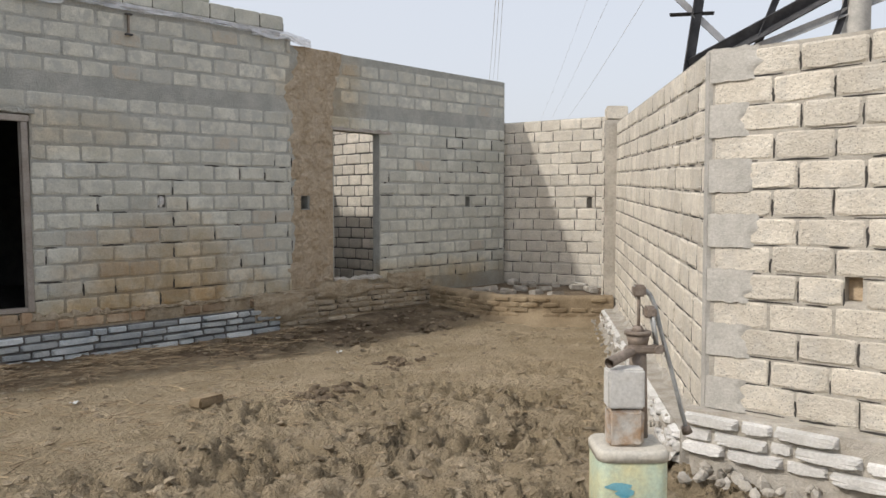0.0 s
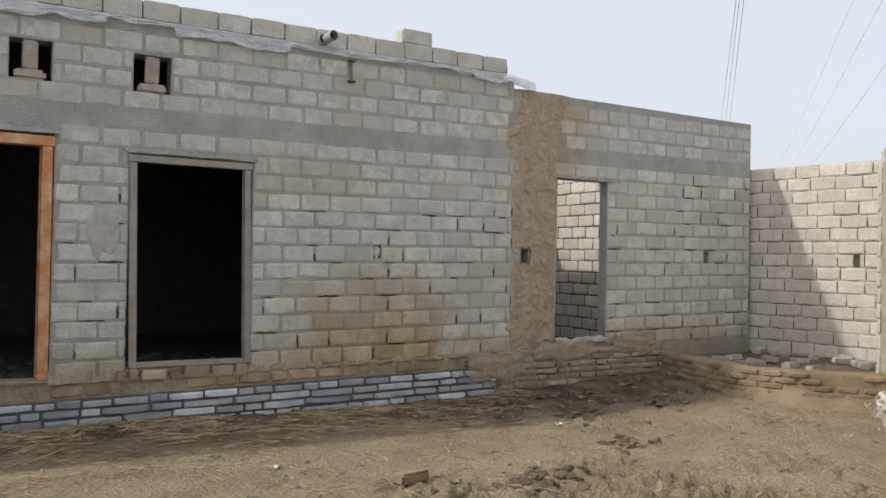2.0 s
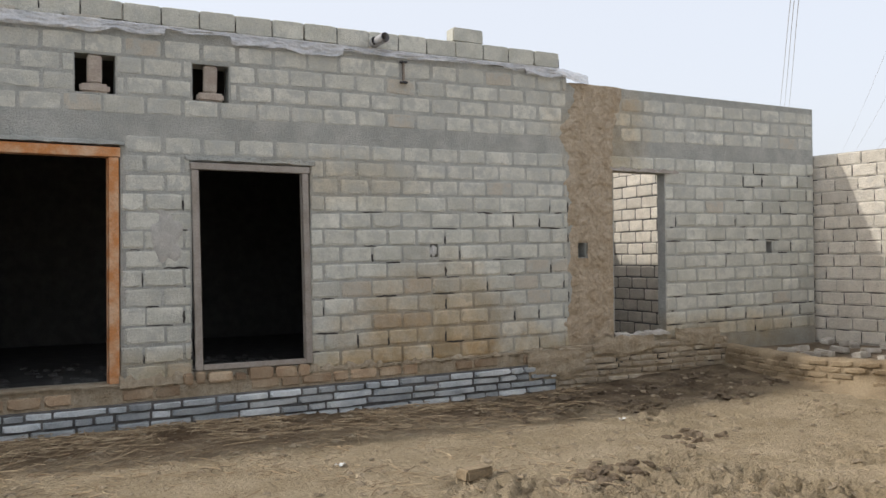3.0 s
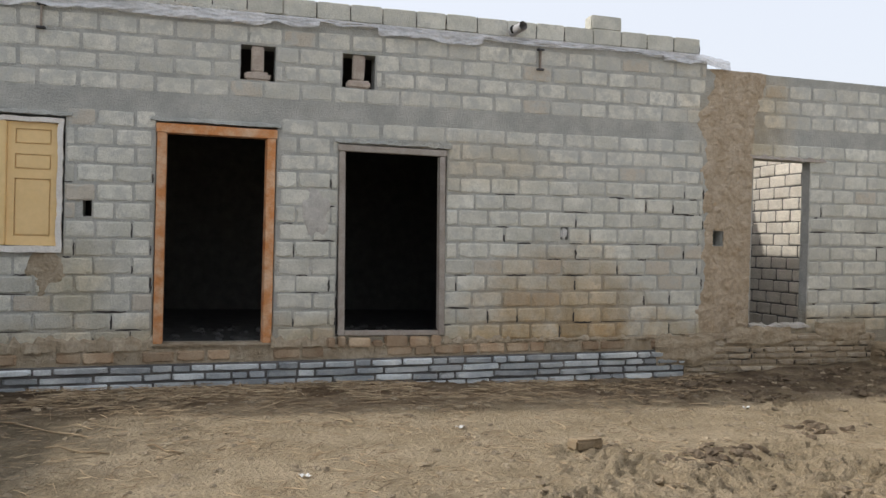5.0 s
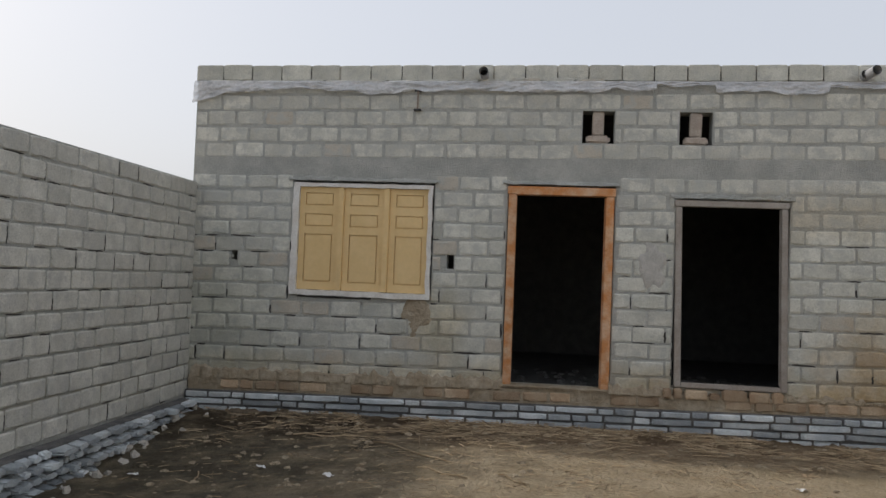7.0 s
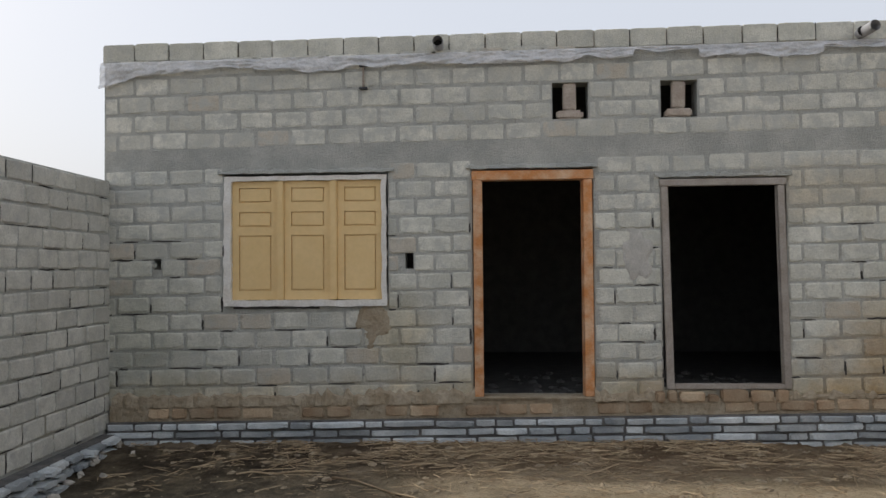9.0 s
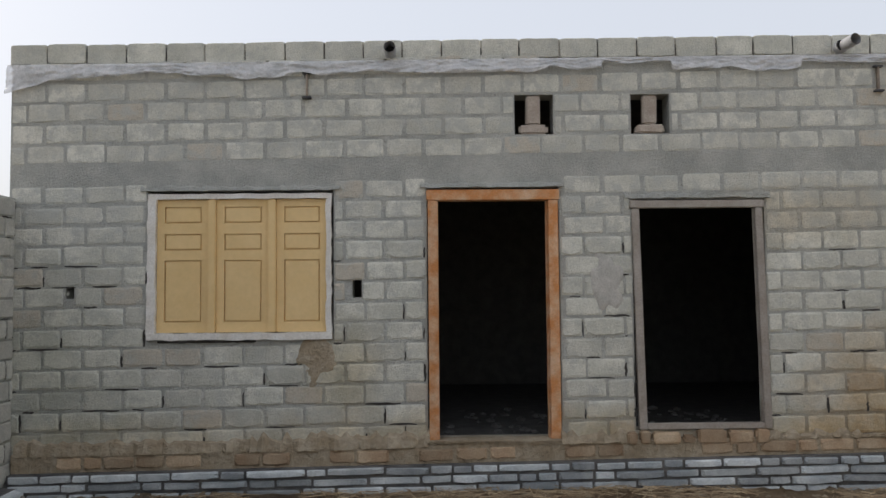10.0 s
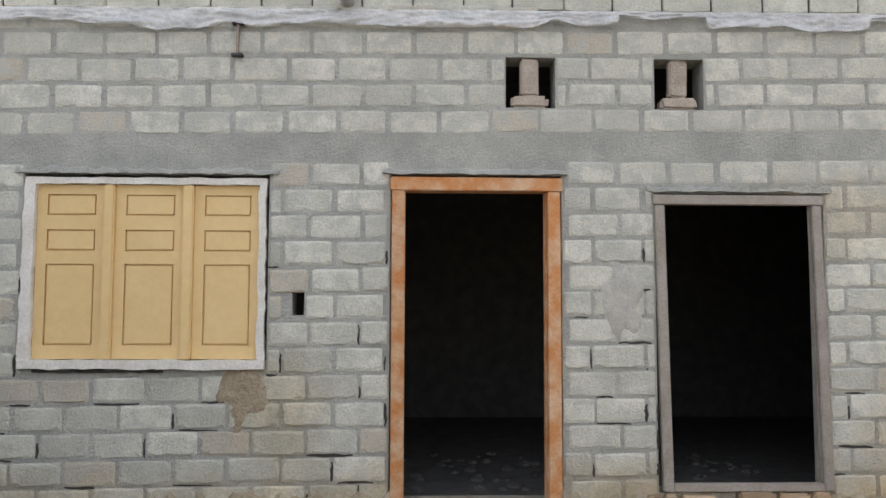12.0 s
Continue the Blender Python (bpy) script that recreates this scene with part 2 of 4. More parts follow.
def block_mesh(name, mat, rag):
    """Unit block, x and z from -0.5 to 0.5, front at y = -1, back at y = 0, with a ragged worn face edge."""
    ring = []
    for (ax, az), (bx, bz) in (((-1, -1), (1, -1)), ((1, -1), (1, 1)), ((1, 1), (-1, 1)), ((-1, 1), (-1, -1))):
        for f in (0.05, 0.23, 0.41, 0.59, 0.77, 0.95):
            ring.append((0.5 * (ax + (bx - ax) * f), 0.5 * (az + (bz - az) * f)))
    bm = bmesh.new()
    outer = [bm.verts.new((x, 0.0, z)) for x, z in ring]
    mid, top = [], []
    for x, z in ring:
        dx, dz = RNG.uniform(0, rag) * 0.5, RNG.uniform(0, rag)
        if abs(x) > 0.42 and abs(z) > 0.42:
            dx, dz = dx + rag * 0.25, dz + rag * 0.4
        px, pz = x * (1 - dx), z * (1 - dz)
        mid.append(bm.verts.new((px, -0.7, pz)))
        top.append(bm.verts.new((px * 0.98, RNG.uniform(-1.0, -0.93), pz * RNG.uniform(0.93, 0.965))))
    centre = bm.verts.new((RNG.uniform(-0.1, 0.1), -1.0, RNG.uniform(-0.1, 0.1)))
    k = len(ring)
    for i in range(k):
        j = (i + 1) % k
        bm.faces.new((outer[i], outer[j], mid[j], mid[i]))
        bm.faces.new((mid[i], mid[j], top[j], top[i]))
        bm.faces.new((top[i], top[j], centre))
    bmesh.ops.recalc_face_normals(bm, faces=bm.faces[:])
    me = bpy.data.meshes.new(name)
    bm.to_mesh(me)
    bm.free()
    me.materials.append(mat)
    return me


def spans(u0, u1, holes, z0, z1):
    out = [(u0, u1)]
    for h in holes:
        if h[2] < z1 - 0.05 and h[3] > z0 + 0.05:
            nxt = []
            for a, c in out:
                if h[1] <= a or h[0] >= c:
                    nxt.append((a, c))
                else:
                    nxt += [(a, h[0]), (h[1], c)]
            out = nxt
    return [s for s in out if s[1] - s[0] > 0.045]


def shade_strip(bm, a, c, z0, z1, front, back, upright):
    """A dark solid strip of uneven width, painted as the shade in a joint."""
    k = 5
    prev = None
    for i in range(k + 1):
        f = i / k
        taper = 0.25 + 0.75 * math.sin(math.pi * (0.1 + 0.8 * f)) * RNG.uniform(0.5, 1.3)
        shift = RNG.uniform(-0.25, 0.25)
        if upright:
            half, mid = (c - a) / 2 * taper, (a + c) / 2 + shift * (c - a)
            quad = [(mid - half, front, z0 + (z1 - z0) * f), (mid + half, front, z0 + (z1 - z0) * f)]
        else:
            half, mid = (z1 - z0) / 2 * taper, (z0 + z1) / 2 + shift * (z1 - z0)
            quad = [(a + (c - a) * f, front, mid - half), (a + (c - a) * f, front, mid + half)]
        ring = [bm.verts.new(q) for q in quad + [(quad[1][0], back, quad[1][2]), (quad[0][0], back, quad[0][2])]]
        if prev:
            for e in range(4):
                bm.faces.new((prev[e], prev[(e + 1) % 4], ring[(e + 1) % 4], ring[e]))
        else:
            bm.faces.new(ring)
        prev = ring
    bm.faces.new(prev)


def lay(parent, name, mat, length, courses, holes, block=0.34, joint=0.016, proud=0.008, rag=0.16, near=(0, 99), limit=300, label="", jitter=0.05, keep=None, shade_odds=(0.0, 0.0), phase=None, slope=(0.0, 0.0)):
    """Lay courses of blocks on the front of a wall: pieces in the near stretch are objects, the rest one joined part.
    phase: where a joint falls in even and odd courses; slope: rise per metre, and where it is nought."""
    meshes = [block_mesh(name, mat, rag) for _ in range(9)]
    rest_v, rest_f = [], []
    open_joints = bmesh.new()
    count = 0
    rise, origin = slope
    lean = -math.degrees(math.atan(rise))
    for ci, (low, high) in enumerate(courses):
        joints = []
        if phase:
            u = phase[ci % 2] - block * (math.ceil(phase[ci % 2] / block) + 1)
            while u < length + block:
                joints.append(u + RNG.gauss(0, jitter * block * 0.45))
                u += block
        else:
            u = -block * (0.5 if ci % 2 else 0.0) + RNG.uniform(-0.05, 0.05)
            while u < length + block * 2:
                joints.append(u)
                u += block * (1 + RNG.uniform(-jitter, jitter))
        for left, right in zip(joints, joints[1:]):
            lift = rise * ((left + right) / 2 - origin)
            z0, z1 = low + lift, high + lift
            for a, c in spans(max(0.0, left), min(length, right), holes, z0, z1):
                j = joint * RNG.uniform(0.6, 1.3)
                jz = joint * RNG.uniform(0.7, 1.2)
                sx, sz = c - a - j, z1 - z0 - jz
                cu, cz = (a + c) / 2, (z0 + z1) / 2 + RNG.uniform(-0.004, 0.004) + 0.006 * noise.noise(Vector((a * 1.3, ci * 3.7, 0)))
                if sx < 0.03 or (keep and not keep(cu, cz)):
                    continue
                # dark strips over some end and bottom joints stand in for shade
                if RNG.random() < shade_odds[0]:
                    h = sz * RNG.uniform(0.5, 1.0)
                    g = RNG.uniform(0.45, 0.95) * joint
                    shade_strip(open_joints, c - g / 2, c + g / 2, cz - sz / 2, cz - sz / 2 + h, -proud * 0.35, 0.002, True)
                if RNG.random() < shade_odds[1]:
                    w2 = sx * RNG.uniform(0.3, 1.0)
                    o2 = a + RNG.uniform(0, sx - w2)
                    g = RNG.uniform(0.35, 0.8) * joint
                    shade_strip(open_joints, o2, o2 + w2, z0 - g / 2, z0 + g / 2, -proud * 0.35, 0.002, False)
                me = RNG.choice(meshes)
                m = pose(cu, 0.0, cz, 0, lean + RNG.gauss(0, 0.6), RNG.uniform(-0.4, 0.4)) @ Matrix.Diagonal((sx * RNG.choice((1, -1)), proud * RNG.uniform(0.45, 1.3), sz, 1))
                if near[0] <= cu <= near[1] and count < limit:
                    ob = new(name, me)
                    ob.parent = parent
                    ob.matrix_basis = m
                    count += 1
                else:
                    o = len(rest_v)
                    rest_v += [m @ v.co for v in me.vertices]
                    rest_f += [[o + i for i in p.vertices] for p in me.polygons]
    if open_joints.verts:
        tagged(part("open_joints", open_joints, M_GAPSHADE, parent, "dark strips painted as shade in the block joints"), kind="stuff")
    else:
        open_joints.free()
    if rest_v:
        me = bpy.data.meshes.new(name + "_courses")
        me.from_pydata(rest_v, [], rest_f)
        bm = bmesh.new()
        bm.from_mesh(me)
        bmesh.ops.recalc_face_normals(bm, faces=bm.faces[:])
        bm.to_mesh(me)
        bm.free()
        me.materials.append(mat)
        ob = new(name + "_courses", me)
        ob.parent = parent
        tagged(ob, label, kind="stuff")


def wall_from(p, q):
    """Matrix of a wall that runs from p to q, its front to the right of that way."""
    a = math.degrees(math.atan2(q[1] - p[1], q[0] - p[0]))
    return pose(p[0], p[1], 0, 0, 0, a), math.hypot(q[0] - p[0], q[1] - p[1])


def even(z0, z1, k):
    return [(z0 + (z1 - z0) * i / k, z0 + (z1 - z0) * (i + 1) / k) for i in range(k)]


# ---- structure ----
FY = 8.7
X0, X1, X2 = -3.5, 6.2, 10.42
HOUSE_HOLES = [(x - X0, y - X0, a, b) for x, y, a, b in (
    (-2.310, -0.702, 1.262, 2.552), (0.105, 1.255, 0.40, 2.565), (1.888, 3.046, 0.46, 2.452),
    (0.88, 1.22, 3.03, 3.38), (1.90, 2.24, 3.03, 3.38),
    (-0.54, -0.46, 1.62, 1.80), (-3.00, -2.93, 1.63, 1.77), (4.39, 4.48, 1.53, 1.68))]
EXT_HOLES = [(x - X1, y - X1, a, b) for x, y, a, b in ((6.88, 7.69, 0.55, 2.56), (6.33, 6.45, 1.51, 1.68), (9.48, 9.58, 1.55, 1.71))]
COURSES = even(0.336, 2.632, 13) + even(2.809, 3.715, 5)
SLOPE = 0.0145


def build_house_wall():
    wall = link("wall_north", slab(X1 - X0, -0.1, 3.68, 0.22, HOUSE_HOLES), M_MORTAR, pose(X0, FY, 0))
    tagged(wall, "grey concrete block house wall with smeared cement joints", "wall", kind="structure")
    return wall


def build_extension_wall():
    wall = link("wall_north_extension", slab(X2 - X1, -0.1, 3.58, 0.14, EXT_HOLES), M_MORTAR, pose(X1, FY, 0))
    tagged(wall, "roofless grey concrete block wall beside the house", "wall", kind="structure")
    return wall


wall_north = build_house_wall()
wall_ext = build_extension_wall()
# added dark plates block the bright court and stand in for hole shade
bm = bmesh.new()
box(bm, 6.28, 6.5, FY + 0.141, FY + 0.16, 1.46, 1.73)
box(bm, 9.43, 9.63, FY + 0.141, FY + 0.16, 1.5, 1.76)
tagged(link("wall_lining", bm, M_ROOM), "dark plates added behind the small holes as their shade", "wall", kind="structure")

FAR_HOLES = [(1.52, 1.60, 1.53, 1.70)]
NEAR_HOLES = [(0.74, 0.83, 1.02, 1.15), (0.98, 1.02, 2.05, 2.14)]
NEAR = (4.55, 2.22)
PIER = (9.45, 5.95)
m_left = pose(-3.22, -3.0, 0, 0, 0, math.degrees(math.atan2(FY + 3.0, -3.45 + 3.22)))
l_left = math.hypot(FY + 3.0, 0.23)
wall_left = tagged(link("wall_west", slab(l_left, -0.4, 2.5, 0.2, []), M_MORTAR, m_left), "low boundary wall of pale grey concrete blocks", "wall", kind="structure")
m_diag, l_diag = wall_from(PIER, NEAR)
m_tilt = m_diag @ pose(l_diag, 0, 1.3) @ pose(0, 0, 0, 0, 2.1, 0) @ pose(-l_diag, 0, -1.3)
wall_diag = tagged(link("wall_east", slab(l_diag - 0.06, -0.45, 2.43, 0.2, []), M_JOINT, m_tilt), "sunlit cream concrete block boundary wall", "wall", kind="structure")
m_near, l_near = wall_from(NEAR, (NEAR[0], -4.0))
wall_near = tagged(link("wall_east_return", slab(l_near, -0.2, 2.41, 0.2, NEAR_HOLES), M_JOINT, m_near), "sunlit cream block wall end beside the hand pump", "wall", kind="structure")
m_far, l_far = wall_from((10.5, FY + 0.1), (10.95, 6.2))
wall_far = tagged(link("wall_far", slab(l_far, -0.2, 2.93, 0.2, FAR_HOLES), M_JOINT, m_far), "sunlit pale block wall with a leaning shadow", "wall", kind="structure")
m_back, l_back = wall_from((9.2, 14.0), (9.2, FY + 0.23))
wall_back = tagged(link("wall_court", slab(l_back, -0.2, 3.2, 0.2, []), M_DARKJ, m_back), "pale block wall seen through the unglazed window", "wall", kind="structure")

# unseen wall, added only to keep sky light out of the court
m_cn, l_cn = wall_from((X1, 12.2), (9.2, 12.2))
tagged(link("wall_court_north", slab(l_cn, -0.2, 3.2, 0.2, []), M_ROOM, m_cn), "unseen wall added to darken the little court", "wall", kind="structure")

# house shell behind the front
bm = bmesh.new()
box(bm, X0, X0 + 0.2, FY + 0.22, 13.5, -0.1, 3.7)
tagged(link("wall_house_west", bm, M_ROOM), "bare block side wall of the room, darkened as shade", "wall", kind="structure")
# height set so that its shadow edge falls right on the court wall
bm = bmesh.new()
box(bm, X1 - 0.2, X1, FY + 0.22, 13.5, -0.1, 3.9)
tagged(link("wall_house_east", bm, M_ROOM), "bare block side wall of the room, darkened as shade", "wall", kind="structure")
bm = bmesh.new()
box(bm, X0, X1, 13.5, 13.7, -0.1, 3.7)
tagged(link("wall_house_back", bm, M_ROOM), "bare block back wall of the room, darkened as shade", "wall", kind="structure")
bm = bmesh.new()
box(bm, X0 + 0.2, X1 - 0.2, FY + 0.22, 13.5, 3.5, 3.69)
tagged(link("ceiling", bm, M_ROOM), "roof slab over the room, darkened as shade", "ceiling", kind="structure")


def ground_height(x, y):
    z = 0.02 * math.sin(x * 0.7 + 1) - 0.02
    z += 0.14 * max(0.0, min(1.0, (x - 5.5) / 3.0)) * max(0.0, min(1.0, (y - 6.5) / 2))
    z -= 0.2 * max(0.0, min(1.0, (-x) / 3.2)) * max(0.0, min(1.0, (8.4 - y) / 2.0))
    return z


def surface(x, y):
    """Ground with ruts everywhere and broken clods where the mud was dug."""
    z = ground_height(x, y)
    p = Vector((x, y, 0))
    dx, dy = (x - 3.5) / 2.8, (y - 3.3) / 2.25
    wob = 0.6 * noise.noise(p * 1.3)
    k = max(0.0, min(1.0, 1.5 * (1.15 + wob - dx * dx - dy * dy)))
    wet = max(0.0, min(1.0, (x - 2.5) / 3)) * 0.7
    z += 0.02 * noise.noise(p * 1.7) + 0.010 * noise.noise(p * 7) + 0.007 * noise.noise(p * 17)
    k = max(k, wet * max(0.0, noise.noise(p * 0.9) + 0.2))
    if k > 0:
        ridge = 1 - abs(noise.noise(p * 4.6 + Vector((3, 1, 0))))
        lump = noise.noise(p * 8.5) + 0.7 * noise.noise(p * 16)
        pit = max(0.0, noise.noise(p * 3.9 + Vector((9, 4, 2))) - 0.25)
        q = p * 7.5 + Vector((noise.noise(p * 4), noise.noise(p * 4 + Vector((7, 7, 0))), 0)) * 0.7
        d = noise.voronoi(q)[0]
        crack = max(0.0, 1 - (d[1] - d[0]) * 4.5)
        cell = noise.noise(q * 0.9 + Vector((4, 4, 4)))
        z += k * (0.05 * (ridge - 0.6) + 0.055 * lump + 0.02 * noise.noise(p * 27) + 0.065 * cell - 0.5 * pit - 0.15 * crack * max(0.0, min(1.0, 0.6 + 2 * noise.noise(p * 1.7))))
    return z


def build_ground():
    bm = bmesh.new()
    xs = [-400, -60, -12] + [-4 + 0.07 * i for i in range(65)] + [0.55 + 0.032 * i for i in range(201)] + [7.0 + 0.07 * i for i in range(65)] + [20, 70, 400]
    ys = [-400, -60, -10, -4] + [-1 + 0.1 * i for i in range(27)] + [1.7 + 0.032 * i for i in range(150)] + [6.5 + 0.05 * i for i in range(56)] + [14, 30, 80, 400]
    rows = []
    for y in ys:
        row = []
        for x in xs:
            near = -4.1 < x < 11.6 and -1.1 < y < 9.3
            row.append(bm.verts.new((x, y, surface(x, y) if near else -0.02)))
        rows.append(row)
    for a, c in zip(rows, rows[1:]):
        for i in range(len(xs) - 1):
            bm.faces.new((a[i], a[i + 1], c[i + 1], c[i])).smooth = True
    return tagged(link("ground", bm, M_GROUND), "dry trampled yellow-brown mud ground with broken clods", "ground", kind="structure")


build_ground()

# ---- things ----


def rod(bm, p, q, r0, r1=None, seg=12, cap=True):
    """A round bar from p to q."""
    p, q = Vector(p), Vector(q)
    r1 = r0 if r1 is None else r1
    turn = (q - p).to_track_quat("Z", "Y").to_matrix()
    rings = []
    for c, r in ((p, r0), (q, r1)):
        rings.append([bm.verts.new(c + turn @ Vector((r * math.cos(2 * math.pi * i / seg), r * math.sin(2 * math.pi * i / seg), 0))) for i in range(seg)])
    for i in range(seg):
        bm.faces.new((rings[0][i], rings[0][(i + 1) % seg], rings[1][(i + 1) % seg], rings[1][i])).smooth = True
    if cap:
        bm.faces.new(rings[0])
        bm.faces.new(rings[1])
    return bm


def bent(points, r, seg=10):
    """A round bar through points."""
    bm = bmesh.new()
    pts = [Vector(p) for p in points]
    prev = None
    for i, p in enumerate(pts):
        d = (pts[min(i + 1, len(pts) - 1)] - pts[max(i - 1, 0)]).normalized()
        turn = d.to_track_quat("Z", "Y").to_matrix()
        ring = [bm.verts.new(p + turn @ Vector((r * math.cos(2 * math.pi * k / seg), r * math.sin(2 * math.pi * k / seg), 0))) for k in range(seg)]
        if prev:
            for k in range(seg):
                bm.faces.new((prev[k], prev[(k + 1) % seg], ring[(k + 1) % seg], ring[k])).smooth = True
        else:
            bm.faces.new(ring)
        prev = ring
    bm.faces.new(prev)
    return bm


def chunk(size, rough=0.25, sub=2):
    """An irregular lump."""
    bm = bmesh.new()
    bmesh.ops.create_icosphere(bm, subdivisions=sub, radius=1.0)
    off = Vector([RNG.uniform(0, 50) for _ in range(3)])
    for v in bm.verts:
        v.co *= 1 + rough * noise.noise(v.co * 1.6 + off) + 0.4 * rough * noise.noise(v.co * 4 + off)
        v.co = Vector((v.co.x * size[0], v.co.y * size[1], v.co.z * size[2]))
    return bm


def merge(name, pieces, mat, parent=None, label="", category="", kind=""):
    """Many small (mesh, matrix) pieces in one object."""
    vs, fs = [], []
    for me, m in pieces:
        o = len(vs)
        vs += [m @ v.co for v in me.vertices]
        fs += [[o + i for i in p.vertices] for p in me.polygons]
    me = bpy.data.meshes.new(name)
    me.from_pydata(vs, [], fs)
    me.materials.append(mat)
    ob = new(name, me)
    if parent is not None:
        ob.parent = parent
    return tagged(ob, label, category, kind=kind)


def mesh_of(bm):
    me = bpy.data.meshes.new("piece")
    bm.to_mesh(me)
    bm.free()
    return me


# shuttered window
def ragged_bar(x0, x1, z0, z1, front, back, wobble, upright):
    """A smeared bar with uneven edges and an uneven face."""
    bm = bmesh.new()
    k = 22
    prev = None
    for i in range(k + 1):
        f = i / k
        d = [RNG.uniform(-wobble, wobble) for _ in range(3)]
        if upright:
            z = z0 + (z1 - z0) * f
            ring = [(x0 + d[0], back, z), (x0 + d[0], front + d[2] * 0.4, z), (x1 + d[1], front + d[2] * 0.4, z), (x1 + d[1], back, z)]
        else:
            x = x0 + (x1 - x0) * f
            ring = [(x, back, z0 + d[0]), (x, front + d[2] * 0.4, z0 + d[0]), (x, front + d[2] * 0.4, z1 + d[1]), (x, back, z1 + d[1])]
        ring = [bm.verts.new(q) for q in ring]
        if prev:
            for e in range(4):
                bm.faces.new((prev[e], prev[(e + 1) % 4], ring[(e + 1) % 4], ring[e]))
        else:
            bm.faces.new(ring)
        prev = ring
    bm.faces.new(prev)
    return bm


def build_window():
    w = thing("window_1", pose(-2.30, FY, 1.265), "closed ochre-painted wooden shutters in a white frame", "window", kind="structure")
    W, H = 1.59, 1.27
    part("window_frame", ragged_bar(-0.005, 0.066, 0.03, H - 0.05, -0.018, 0.06, 0.007, True), M_WHITEPAINT, w, "rough white painted frame")
    part("window_frame", ragged_bar(W - 0.055, W - 0.008, 0.03, H - 0.05, -0.018, 0.06, 0.007, True), M_WHITEPAINT, w, "rough white painted frame")
    part("window_frame", ragged_bar(0.0, W - 0.004, H - 0.052, H - 0.008, -0.014, 0.06, 0.004, False), M_WHITEPAINT, w, "white painted head with worn pinkish wood")
    part("window_sill", ragged_bar(0.0, 1.588, 0.0, 0.062, -0.04, 0.06, 0.006, False), M_WHITEPAINT, w, "white plaster sill")
    # solid near-black bar, painted as the shade below the sill
    part("gap", ragged_bar(0.09, 0.93, -0.022, -0.004, -0.016, 0.03, 0.004, False), M_GAPSHADE, w, "dark bar painted as shade under the sill")
    for a in (0.511, 1.030):
        part("mullion", soft_box(a, a + 0.070, -0.012, 0.06, 0.064, H - 0.054, 0.008), M_SHUTTER, w)
    for a, c in ((0.068, 0.509), (0.583, 1.028), (1.102, 1.533)):
        rows = ((0.154, 0.689), (0.775, 0.917), (1.011, 1.152))
        ob = part("shutter", slab(c - a, 0.064, H - 0.054, 0.03, [(0.066, c - a - 0.056, z0, z1) for z0, z1 in rows]), M_SHUTTER, w)
        ob.location = (a, 0.024, 0)
        for z0, z1 in rows:
            part("panel", soft_box(0.060, c - a - 0.050, 0.021, 0.03, z0 - 0.008, z1 + 0.008, 0.002), M_SHUTTER, ob)
            part("raised_field", soft_box(0.076, c - a - 0.066, 0.003, 0.022, z0 + 0.010, z1 - 0.010, 0.004), M_SHUTTER, ob)
    return w


build_window()


def build_door_frame(name, x0, x1, z0, z1, mat, wide, label, sill, shear=0.0, back=0.10):
    d = thing(name, pose(x0, FY, z0), label, "door frame", kind="structure")
    w, h = x1 - x0, z1 - z0
    lean = Matrix.Identity(4)
    lean[0][2], lean[0][3] = -shear, shear * h / 2
    part("jamb", soft_box(0, wide, -0.03, back, 0, h - wide - 0.002, 0.006, 0.002, lean), mat, d)
    part("jamb", soft_box(w - wide, w, -0.03, back, 0, h - wide - 0.002, 0.006, 0.002, lean), mat, d)
    part("head", soft_box(-0.012, w + 0.012, -0.034, back, h - wide, h, 0.006, 0.002, lean), mat, d)
    part("stop", soft_box(w - wide - 0.010, w - wide - 0.002, 0.0, back, wide if sill else 0, h - wide - 0.004, 0.003, 0.001, lean), mat, d)
    if sill:
        part("sill", soft_box(wide + 0.002, w - wide - 0.002, -0.028, back, 0, wide * 0.8, 0.006, 0.002, lean), mat, d)
    return d


build_door_frame("door_1", 0.115, 1.245, 0.40, 2.545, M_ORANGE, 0.09, "bare orange-brown wooden door frame without a leaf", False)
build_door_frame("door_2", 1.900, 3.040, 0.47, 2.44, M_GREYWOOD, 0.066, "weathered grey wooden frame of an open doorway", True, 0.018, 0.03)


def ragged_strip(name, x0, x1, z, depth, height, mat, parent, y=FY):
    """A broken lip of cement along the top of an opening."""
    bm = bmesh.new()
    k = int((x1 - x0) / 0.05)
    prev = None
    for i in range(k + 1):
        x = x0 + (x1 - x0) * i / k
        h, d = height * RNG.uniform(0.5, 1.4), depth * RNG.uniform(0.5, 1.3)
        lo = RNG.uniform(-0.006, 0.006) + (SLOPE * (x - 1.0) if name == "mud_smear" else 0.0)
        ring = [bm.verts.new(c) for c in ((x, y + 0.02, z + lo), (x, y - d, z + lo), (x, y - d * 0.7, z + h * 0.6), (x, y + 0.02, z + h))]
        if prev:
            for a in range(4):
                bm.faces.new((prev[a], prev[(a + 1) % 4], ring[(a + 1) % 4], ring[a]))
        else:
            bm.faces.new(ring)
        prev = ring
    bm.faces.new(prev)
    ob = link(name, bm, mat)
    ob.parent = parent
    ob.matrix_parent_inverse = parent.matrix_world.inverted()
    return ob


def wall_piece(name, bm, mat, parent, label=""):
    ob = link(name, bm, mat)
    ob.parent = parent
    ob.matrix_parent_inverse = parent.matrix_world.inverted()
    return tagged(ob, label)


